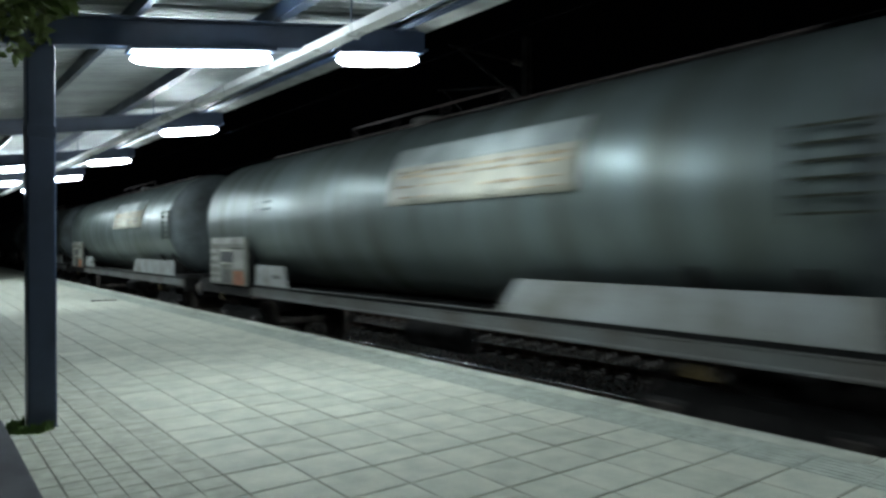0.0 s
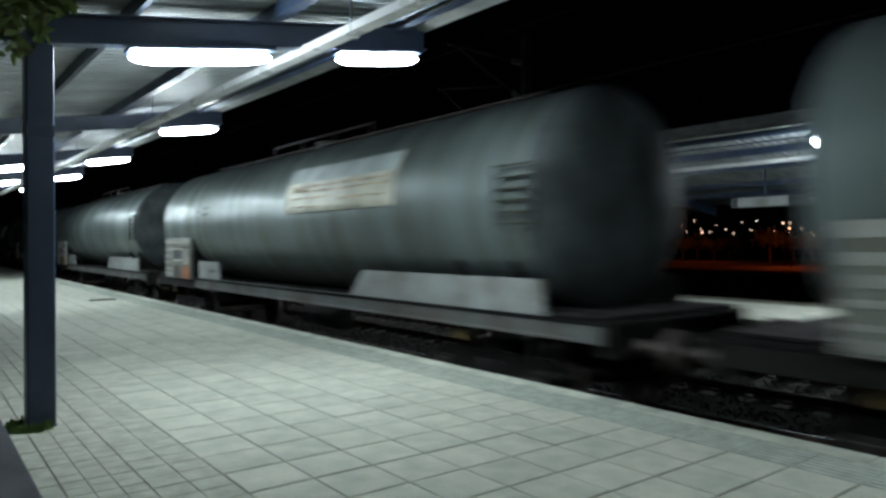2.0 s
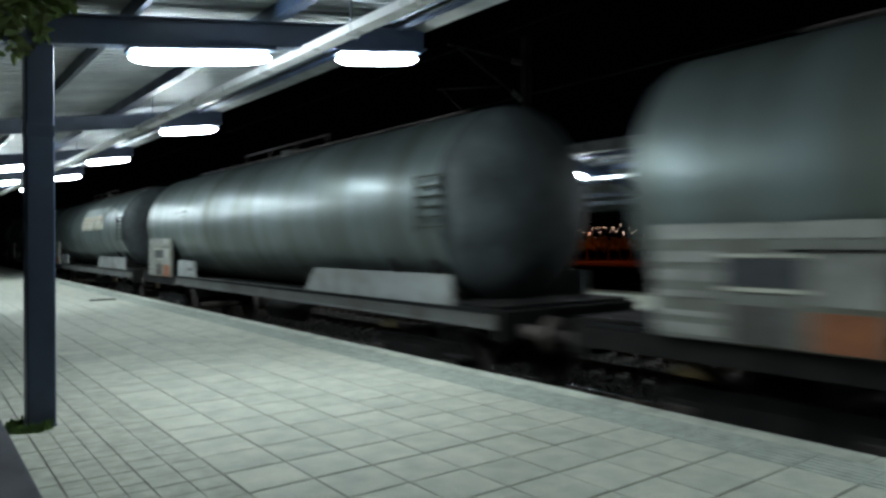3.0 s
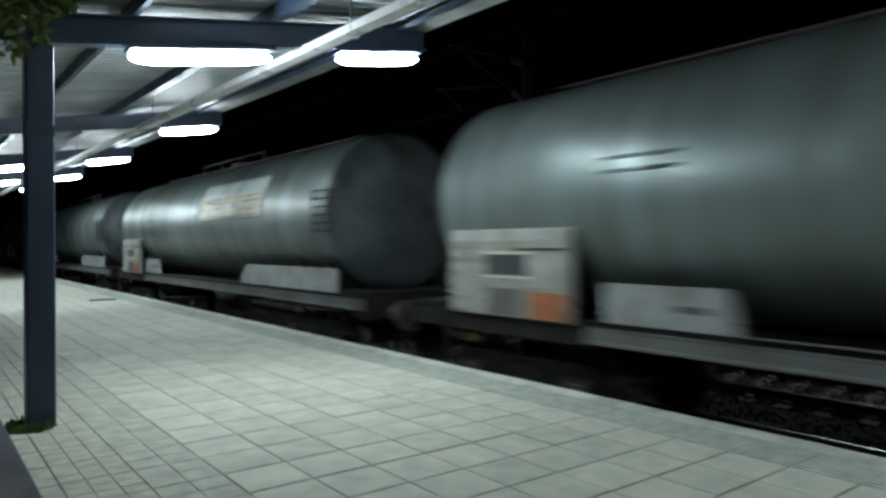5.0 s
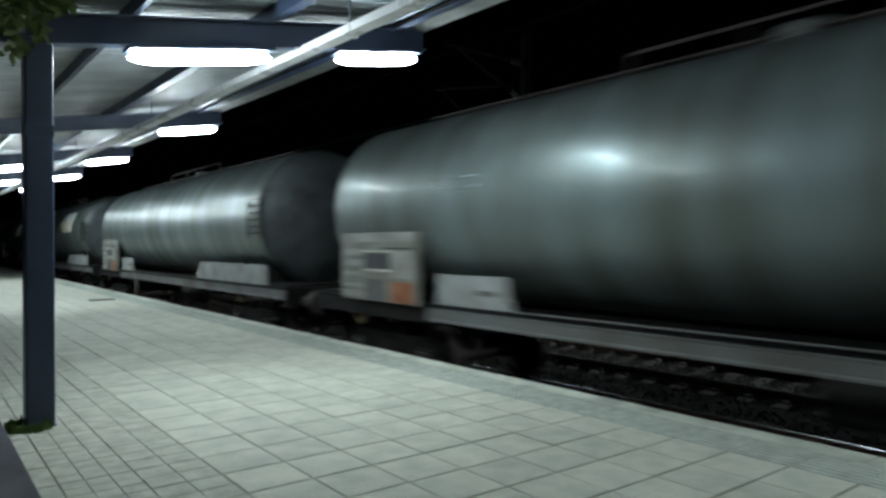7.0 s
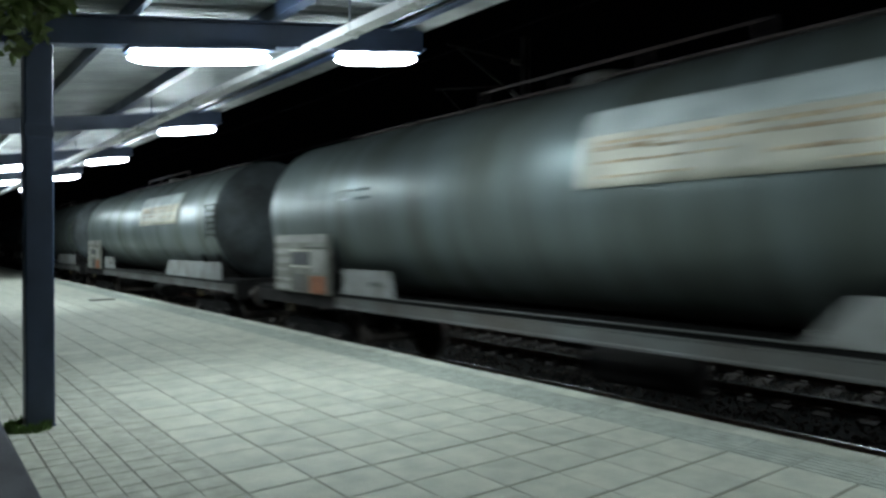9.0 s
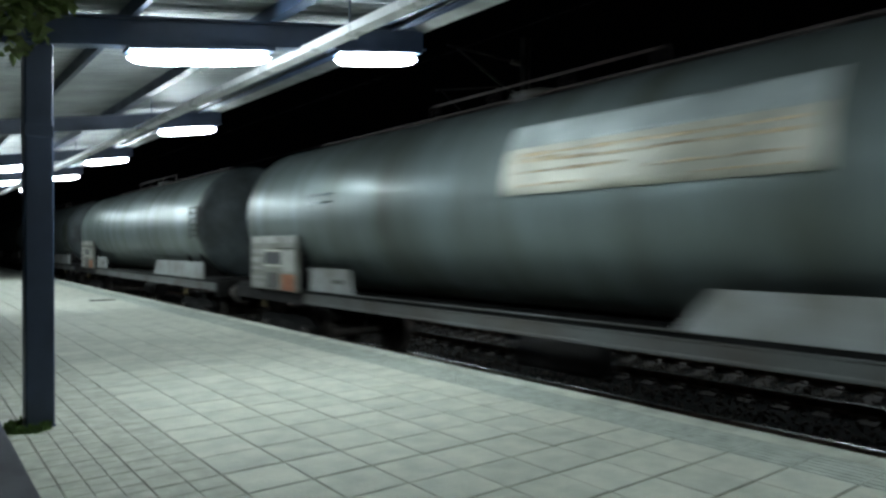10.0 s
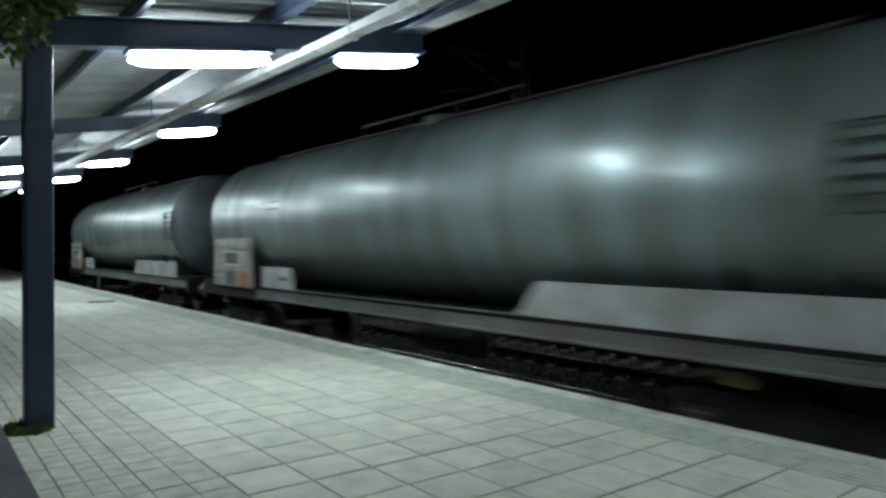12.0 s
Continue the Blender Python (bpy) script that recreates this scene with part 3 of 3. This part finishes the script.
# ---- opposite platform: lamps, columns, sign ----
for x0, x1, bays in ((1.75, 2.65, (1, 3, 4)), (3.62, 4.78, (1, 2, 3, 4))):
    for k in bays:
        ob = luminaire(x0, x1, 0)
        ob.matrix_basis = pose(EDGE + EDGE_FAR, 6.40 + BAY * (k - 1), LOWER, 0, 0, 180)
for k in (0, 2):
    c = column(0)
    c.matrix_basis = pose(EDGE + EDGE_FAR, 6.40 + BAY * k, 0, 0, 0, 180)

sign = thing("platform_sign", "grey hanging station sign strip with pale unreadable lettering", "sign")
part("panel", box(17.2, 17.26, 4.0, 9.9, 2.46, 2.72, 0.01), M_SIGNGREY, sign)
part("end_panel", box(17.17, 17.198, 8.39, 9.7, 2.47, 2.71), M_WHITE, sign, "white end panel")
for y0, y1 in ((7.59, 7.89), (7.33, 7.42), (7.18, 7.27), (6.91, 7.02)):
    part("lettering_bar", box(17.185, 17.198, y0, y1, 2.555, 2.635), M_WHITE, sign)
for y in (4.6, 9.0):
    part("hanger", box(17.22, 17.24, y - 0.02, y + 0.02, 2.72, 3.45), M_STEEL, sign)

# ---- overhead line of the far track ----
line = thing("catenary_mast", "dark steel overhead line mast with a cantilever arm", "mast")
MX, MY = 13.72, 14.0
bm = bmesh.new()
for a, b in ((-0.11, -0.10), (0.10, 0.11)):
    add_box(bm, MX + a, MX + b, MY - 0.1, MY + 0.1, 0.0, 7.3)
add_box(bm, MX - 0.10, MX + 0.10, MY - 0.005, MY + 0.005, 0.0, 7.3)
part("mast", bm, M_UNDER, line)
part("top_tube", tube((MX - 0.1, MY, 6.55), (10.95, MY, 6.62), 0.03, 8), M_UNDER, line)
part("bracket_tube", tube((MX - 0.1, MY, 5.5), (11.3, MY, 6.58), 0.035, 8), M_UNDER, line)
part("registration_arm", tube((12.75, MY, 5.80), (10.6, MY, 5.42), 0.025, 8), M_UNDER, line)
part("steady_arm", tube((10.75, MY, 5.44), (11.4, MY, 4.98), 0.015, 6), M_UNDER, line)
for z0, z1 in ((6.55, 6.56), (5.5, 5.7)):
    bm = bmesh.new()
    for k in range(4):
        x = MX - 0.22 - k * 0.09
        zc = z0 + (z1 - z0) * (k + 1) / 4 if z0 < 6 else z0
        add_tube(bm, (x, MY, zc), (x - 0.03, MY, zc), 0.08, 12)
    part("insulator", bm, M_SILL, line, "ribbed insulator")
for name, z in (("contact_wire", 4.97), ("messenger_wire", 6.60)):
    w = part(name, tube((11.4, -20, z), (11.4, 120, z), 0.008 if z > 6 else 0.01, 6), M_UNDER)
    tagged(w, "thin overhead wire above the far track", "overhead wire", kind="structure")

# ---- tree beside the column ----
def tree():
    rng = random.Random(7)
    t = thing("tree", "small broadleaf tree with mottled green leaves under the canopy", "tree")
    bm = bmesh.new()
    base = Vector((-0.55, 5.1, 0))
    fork = Vector((-0.45, 5.1, 1.9))
    add_tube(bm, base, fork, 0.07, 10, 0.05)
    part("trunk", bm, M_BARK, t)
    bm = bmesh.new()
    tips = []
    for _ in range(9):
        tip = Vector((rng.uniform(-0.8, 0.55), 5.0 + rng.uniform(-0.7, 0.7), rng.uniform(2.75, 3.15)))
        add_tube(bm, fork, (fork + tip) / 2 + Vector((0, 0, 0.15)), 0.03, 6, 0.018)
        add_tube(bm, (fork + tip) / 2 + Vector((0, 0, 0.15)), tip, 0.018, 6, 0.006)
        tips.append(tip)
    part("limbs", bm, M_BARK, t)
    bm = bmesh.new()
    count = 0
    while count < 1700:
        x, y, z = rng.uniform(-1.2, 1.0), 5.0 + rng.gauss(0, 0.4), rng.uniform(2.6, 3.3)
        low = 2.84 + 0.09 * math.sin(x * 9) + 0.16 * max(0, x - 0.45)
        if z < low or (x > 0.86 - (3.2 - z) * 0.25):
            continue
        count += 1
        s = rng.uniform(0.045, 0.095)
        m = Matrix.Translation((x, y, z)) @ Euler((rng.uniform(-1.3, 1.3), rng.uniform(-1.3, 1.3), rng.uniform(0, 6.3))).to_matrix().to_4x4()
        pts = ((0, 0, 0), (0.45, 0.35, 0.12), (0.35, 0.9, 0.05), (0, 1.5, -0.1), (-0.35, 0.9, 0.05), (-0.45, 0.35, 0.12))
        vs = [bm.verts.new(m @ (Vector(p) * s)) for p in pts]
        mid = bm.verts.new(m @ (Vector((0, 0.7, -0.06)) * s))
        for i in range(6):
            bm.faces.new((vs[i], vs[(i + 1) % 6], mid))
    part("crown", bm, M_LEAF, t, "mottled green leaves")


tree()

# weeds round the column's foot
rng = random.Random(3)
bm = bmesh.new()
for _ in range(500):
    a, d = rng.uniform(0, 6.283), abs(rng.gauss(0, 0.035))
    x, y = COL_X - 0.08 + (0.12 + d) * math.cos(a), BAY - 0.06 + (0.13 + d) * math.sin(a)
    if abs(x - COL_X) < 0.115 and abs(y - BAY) < 0.115:
        continue
    h = rng.uniform(0.02, 0.075)
    w = rng.uniform(0.006, 0.014)
    lx, ly = rng.uniform(-0.03, 0.03), rng.uniform(-0.03, 0.03)
    vs = [bm.verts.new(p) for p in ((x - w, y, 0), (x + w, y, 0), (x + lx + w / 3, y + ly, h), (x + lx - w / 3, y + ly, h))]
    bm.faces.new(vs)
tagged(part("weeds", bm, M_MOSS), "green moss and weeds at the column's foot", "weeds", kind="stuff")

# weeds in the ballast beside the rails
rng = random.Random(12)
bm = bmesh.new()
for _ in range(260):
    cx, cy = TRACK + rng.choice((-0.45, 0.05, 0.5, 1.35)) + rng.gauss(0, 0.12), rng.uniform(2, 26)
    for _ in range(7):
        x, y = cx + rng.gauss(0, 0.03), cy + rng.gauss(0, 0.05)
        h, w = rng.uniform(0.03, 0.10), rng.uniform(0.005, 0.012)
        lx, ly = rng.uniform(-0.05, 0.05), rng.uniform(-0.05, 0.05)
        z = RAIL_Z - 0.20
        bm.faces.new([bm.verts.new(p) for p in ((x - w, y - w, z), (x + w, y + w, z), (x + lx + w / 3, y + ly, z + h), (x + lx - w / 3, y + ly, z + h))])
tagged(part("ballast_weeds", bm, M_MOSS), "sparse low weeds growing in the ballast", "weeds", kind="stuff")

# ---- town lights beyond the opposite platform ----

def street_lamp(x, y, h, material, label):
    t = thing("street_lamp", label, "street lamp", group="lamps of the town")
    part("pole", tube((x, y, -1.25), (x, y, h), 0.05, 8, 0.03), M_BLACK, t)
    part("arm", tube((x, y, h - 0.03), (x - 0.9, y - 0.3, h + 0.12), 0.02, 6), M_BLACK, t)
    bm = lathe_y([(-0.15, 0.0), (-0.12, 0.04), (0.0, 0.075), (0.12, 0.04), (0.15, 0.0)], 12)
    bm.transform(pose(x - 0.9, y - 0.3, h + 0.06))
    part("lantern", bm, material, t, "glowing lantern")


def town_spot(px, depth):
    """A place beyond the opposite platform: px is the sideways share, depth the distance along the camera line."""
    a = radians(37.58)
    return (depth * (math.sin(a) + px * math.cos(a)), depth * (math.cos(a) - px * math.sin(a)))


rngt = random.Random(21)
for px, depth, up in ((0.491, 88, 2.6), (0.500, 120, 3.6), (0.518, 95, 1.0), (0.470, 110, 2.0), (0.535, 80, 0.9), (0.552, 130, 1.9),
                      (0.617, 100, 2.9), (0.585, 120, 2.2), (0.478, 150, 2.9), (0.564, 150, 1.2), (0.508, 160, 1.9), (0.524, 170, 1.4), (0.529, 140, 2.4), (0.548, 175, 1.2), (0.572, 165, 2.6),
                      (0.593, 150, 1.5), (0.608, 180, 2.0), (0.487, 185, 1.4), (0.456, 120, 1.1), (0.444, 150, 3.0), (0.20, 160, 3.4), (0.225, 150, 1.4), (0.18, 170, 1.2), (0.217, 150, 3.4), (0.225, 155, 3.7), (0.206, 140, 2.3), (0.236, 150, 3.3),
                      (0.258, 165, 4.6), (0.275, 160, 2.6), (0.247, 150, 3.5), (0.251, 158, 2.9), (0.243, 162, 3.1), (0.255, 170, 3.8),
                      (0.228, 165, 2.9), (0.233, 158, 3.9), (0.212, 172, 2.6), (0.269, 150, 3.3), (0.281, 170, 3.4), (0.198, 155, 2.7),
                      (0.262, 178, 2.4), (0.288, 165, 2.2), (0.186, 165, 3.1), (0.466, 150, 2.4), (0.498, 165, 2.9), (0.515, 150, 3.3),
                      (0.559, 160, 3.4), (0.578, 170, 1.9), (0.603, 165, 3.3), (0.622, 150, 2.5), (0.636, 160, 3.0), (0.335, 155, 6.5), (0.345, 150, 4.0), (0.352, 165, 3.0), (0.363, 150, 5.2), (0.372, 160, 3.4),
                      (0.386, 150, 2.6), (0.395, 165, 4.6), (0.408, 150, 3.2), (0.419, 160, 2.4), (0.431, 155, 4.8), (0.325, 160, 3.6)):
    x, y = town_spot(px, depth)
    street_lamp(x, y, 1.5 + up, M_SODIUM, "distant sodium street lamp glowing orange")
for px, depth, up in ((0.452, 140, 4.6), (0.484, 170, 1.6), (0.541, 180, 2.2), (0.598, 190, 3.2), (0.630, 160, 1.8), (0.46, 200, 1.7), (0.209, 150, 8.2)):
    x, y = town_spot(px, depth)
    street_lamp(x, y, 1.5 + up, M_WARMWHITE, "distant white street lamp")
for x, y, h in ((13.0, 104.0, 6.3), (13.4, 108.0, 4.6)):
    street_lamp(x, y, h, M_WARMWHITE, "distant white lamp beside the line")

lot = part("car_park", box(70, 135, 10, 95, -1.249, -1.20), mat("worn_asphalt", (0.07, 0.068, 0.065), 1.0, spec=0.05, vary=0.4, scale=0.4, fine=5))
tagged(lot, "worn asphalt car park under orange lamps", "car park", kind="structure")
for px, depth, power in ((0.50, 82, 700), (0.545, 80, 700), (0.585, 84, 700), (0.215, 112, 420), (0.262, 110, 420), (0.375, 110, 420)):
    x, y = town_spot(px, depth)
    lamp = bpy.data.lights.new("sodium_light", "POINT")
    lamp.color, lamp.energy, lamp.shadow_soft_size = (1.0, 0.13, 0.03), power, 0.15
    ob = new("sodium_light", lamp)
    ob.location = (x - 1.2, y - 0.4, 3.0)
    street_lamp(x, y, 3.3, M_SODIUM, "sodium street lamp lighting the car park")


def far_tree(x, y, h):
    rng = random.Random(int(x * 10))
    t = thing("roadside_tree", "dark roadside tree in orange lamplight", "tree", group="trees of the car park")
    bm = tube((x, y, -1.25), (x, y, h * 0.5), 0.16, 8, 0.09)
    for _ in range(6):
        add_tube(bm, (x, y, h * 0.35), (x + rng.uniform(-1.5, 1.5), y + rng.uniform(-1.5, 1.5), h * rng.uniform(0.6, 0.95)), 0.07, 5, 0.02)
    part("trunk", bm, M_BARK, t)
    bm = bmesh.new()
    for _ in range(420):
        a, r = rng.uniform(0, 6.283), rng.uniform(0.2, 1.0) ** 0.6 * rng.choice((1.2, 1.9, 2.3))
        z = rng.gauss(0.68, 0.16) * h
        s = rng.uniform(0.12, 0.3)
        m = Matrix.Translation((x + r * math.cos(a), y + r * math.sin(a), z)) @ Euler((rng.random() * 6, rng.random() * 6, 0)).to_matrix().to_4x4()
        bm.faces.new([bm.verts.new(m @ Vector(p)) for p in ((-s, -s * 0.6, 0), (s, -s * 0.4, 0), (s * 0.7, s * 0.7, 0.05), (-s * 0.6, s, 0))])
    part("crown", bm, M_LEAF, t)


for px, depth, h in ((0.19, 122, 2.4), (0.207, 118, 2.0), (0.222, 124, 2.8), (0.238, 119, 1.8), (0.254, 123, 2.6), (0.27, 118, 2.1), (0.286, 121, 2.5), (0.345, 120, 2.3), (0.366, 122, 2.7), (0.39, 119, 2.0), (0.412, 121, 2.6), (0.47, 96, 3.4), (0.505, 100, 2.6), (0.53, 92, 2.9), (0.57, 98, 3.8), (0.60, 90, 3.2), (0.625, 97, 3.0)):
    x, y = town_spot(px, depth)
    far_tree(x, y, h)

# ---- bench beside the camera, drain cover ----
bench = thing("bench", "dark grey-blue painted platform bench", "bench")
for k in range(3):
    part("seat_slat", box(0.445 - 0.18 * (k + 1) + 0.012, 0.445 - 0.18 * k, 1.6, 5.0, 0.405, 0.45, 0.012), M_BENCH, bench)
for y in (2.0, 4.6):
    part("leg", box(-0.05, 0.40, y - 0.03, y + 0.03, 0.0, 0.404, 0.01), M_BENCH, bench)

drain = thing("drain_cover", "dark slotted metal drain cover set in the paving", "drain cover")
bm = box(3.94, 4.58, 20.72, 21.08, 0.001, 0.012)
part("frame", bm, M_UNDER, drain)
for k in range(8):
    part("bar", box(3.98 + k * 0.073, 4.02 + k * 0.073, 20.75, 21.05, 0.0125, 0.02), M_UNDER, drain)


# ---- paving ----
def slab_mesh(name, lx, ly, th, material):
    """A paver centred on its top, with worn edges."""
    bm = box(-lx / 2, lx / 2, -ly / 2, ly / 2, -th, 0, 0)
    top = [e for e in bm.edges if all(v.co.z > -0.001 for v in e.verts)]
    bmesh.ops.bevel(bm, geom=top, offset=0.004, segments=1, affect="EDGES")
    return mesh_of(name, bm, material)


COPING_W, STRIP_W = 0.24, 0.48
rngp = random.Random(11)
X_STRIP = EDGE - COPING_W - STRIP_W
tile_me = [slab_mesh("paver", TILE - g, TILE - g - 0.009, 0.05, M_TILE) for g in (0.009, 0.010, 0.011)]
dim_me = [slab_mesh("dim_paver", TILE - g, TILE - g - 0.009, 0.05, M_DIMTILE) for g in (0.009, 0.010, 0.011)]
TX0, TY0 = 1.62780, 2.72813    # a tile corner on the ground
cells = []
i0 = math.ceil((Y0 - TY0) / TILE)
for j in range(-16, 9):
    xa = TX0 + TILE * j
    xb = min(xa + TILE, X_STRIP)
    if xb - xa < 0.06:
        continue
    for i in range(i0, int((Y1 - TY0) / TILE)):
        ya = TY0 + TILE * i
        if j in (-2, -1):
            k = 3 if j == -2 else 2
            for q in range(k):
                for r in range(k):
                    # small pavers: the joints round each block of them are wider
                    cells.append((xa + TILE * q / k + (0.002 if q == 0 else 0), xa + TILE * (q + 1) / k - (0.002 if q == k - 1 else 0),
                                  ya + TILE * r / k, ya + TILE * (r + 1) / k - (0.003 if r == k - 1 else 0)))
        else:
            cells.append((xa, xb, ya, ya + TILE))
near = sorted((c for c in cells if c[1] - c[0] > TILE - 0.001 and 1.0 < c[2] < 12 and c[0] > -0.1), key=lambda c: c[2] + 0.4 * abs(c[0] - 2.5))[:290]
near_set = set(near)
for xa, xb, ya, yb in near:
    ob = new("paver", rngp.choice(dim_me if xb < TX0 + 0.01 else tile_me))
    ob.parent = slab
    ob.matrix_basis = pose((xa + xb) / 2 + rngp.uniform(-0.002, 0.002), ya + TILE / 2 + rngp.uniform(-0.002, 0.002),
                           rngp.uniform(-0.0015, 0.001), rngp.uniform(-0.08, 0.08), rngp.uniform(-0.08, 0.08), rngp.uniform(-0.12, 0.12))
verts, faces, dim = [], [], []


def flat_piece(x0, x1, y0, y1, z):
    k = len(verts)
    g, e = (0.0035, 0.004) if x1 - x0 > 0.3 else (0.0013, 0.003)
    for zz, q in ((-0.05, g), (z - 0.006, g), (z, g + e)):
        r = q + (0.005 if x1 - x0 > 0.3 else 0.0022)
        verts.extend(((x0 + q, y0 + r, zz), (x1 - q, y0 + r, zz), (x1 - q, y1 - r, zz), (x0 + q, y1 - r, zz)))
    for a in (0, 4):
        for i in range(4):
            j = (i + 1) % 4
            faces.append((k + a + i, k + a + j, k + a + 4 + j, k + a + 4 + i))
    faces.append((k + 8, k + 9, k + 10, k + 11))
    dim.extend([1 if x1 < TX0 + 0.01 else 0] * 9)


for c in cells:
    if c not in near_set and c[2] < 60:
        flat_piece(c[0], c[1], c[2], c[3], rngp.uniform(-0.0015, 0.001))
me = bpy.data.meshes.new("pavers")
me.from_pydata(verts, [], faces)
me.materials.append(M_TILE)
me.materials.append(M_DIMTILE)
me.polygons.foreach_set("material_index", dim)
ob = part("pavers", me, None)
tagged(ob, "pale square concrete pavers with dirty joints", "paving", kind="stuff")
far_slab = part("far_paving", box(-5.9, X_STRIP, 60, Y1, -0.044, 0.0), M_TILE, slab)

cop_me = slab_mesh("coping_slab", COPING_W - 0.004, 0.992, 0.14, M_COPING)
strip_me = mesh_of("tactile_slab", bmesh.new(), M_TACTILE)
bm = box(-STRIP_W / 2 + 0.003, STRIP_W / 2 - 0.003, -TILE / 2 + 0.004, TILE / 2 - 0.004, -0.05, -0.003)
for k in range(7):
    x = -STRIP_W / 2 + 0.03 + k * (STRIP_W - 0.06) / 6
    add_box(bm, x - 0.014, x + 0.014, -TILE / 2 + 0.012, TILE / 2 - 0.012, -0.0029, 0.002)
bm.to_mesh(strip_me)
bm.free()
y = TY0 - 20 * TILE
n = 0
while y < 60:
    ob = new("tactile_slab", strip_me)
    ob.parent = slab
    ob.matrix_basis = pose(X_STRIP + STRIP_W / 2, y + TILE / 2, rngp.uniform(-0.001, 0.001))
    y += TILE
y = -6.0
while y < 60:
    ob = new("coping_slab", cop_me)
    ob.parent = slab
    ob.matrix_basis = pose(EDGE - COPING_W / 2, y + 0.5, rngp.uniform(-0.002, 0.003))
    y += 1.0
part("far_coping", box(EDGE - COPING_W - STRIP_W, EDGE, 60, Y1, -0.14, 0.0), M_COPING, slab)
part("far_paving", box(EDGE_FAR + 0.3, EDGE_FAR + 3.85, Y0, Y1, -0.044, 0.0), M_TILE, slab_far)
part("coping", box(EDGE_FAR, EDGE_FAR + 0.296, Y0, Y1, -0.14, 0.002, 0.01), M_COPING, slab_far)


# ---- from the drawings to metres ----
def to_scale():
    rolling = {ob for w in wagons.values() for ob in w.children_recursive}
    done = set()
    for ob in scene.objects:
        if ob is cam or ob in wagons.values():
            continue
        k = TRAIN * PLAN if ob in rolling else PLAN
        ob.location = ob.location * k
        ob.matrix_parent_inverse.translation = ob.matrix_parent_inverse.translation * k
        if ob.type == "MESH" and ob.data.name not in done:
            done.add(ob.data.name)
            ob.data.transform(Matrix.Scale(k, 4))
        elif ob.type == "LIGHT":
            ob.data.energy *= k * k


to_scale()


# ---- movement ----
def motions():
    times = [0.5 * k for k in range(25)]
    for n, w in wagons.items():
        walk(w, [(t, wagon_pose(n, t)) for t in times])
    # all wheelsets roll alike: one is keyed and the others take the same keys
    rows, t = [], 0.0
    while t < 12.0 + 1e-6:
        rows.append((t, pose(0, 0, 0, math.degrees(run(t) / 0.46), 0, 0)))
        t += 1 / 30
    lead = WHEELSETS[0]
    walk(lead, rows)
    for w in wagons.values():
        for ob in w.children_recursive:
            if ob.name.split(".")[0] == "wheelset" and ob is not lead:
                ob.rotation_mode = "QUATERNION"
                ob.animation_data_create()
                ob.animation_data.action = lead.animation_data.action
                ob.animation_data.action_slot = lead.animation_data.action_slot


motions()
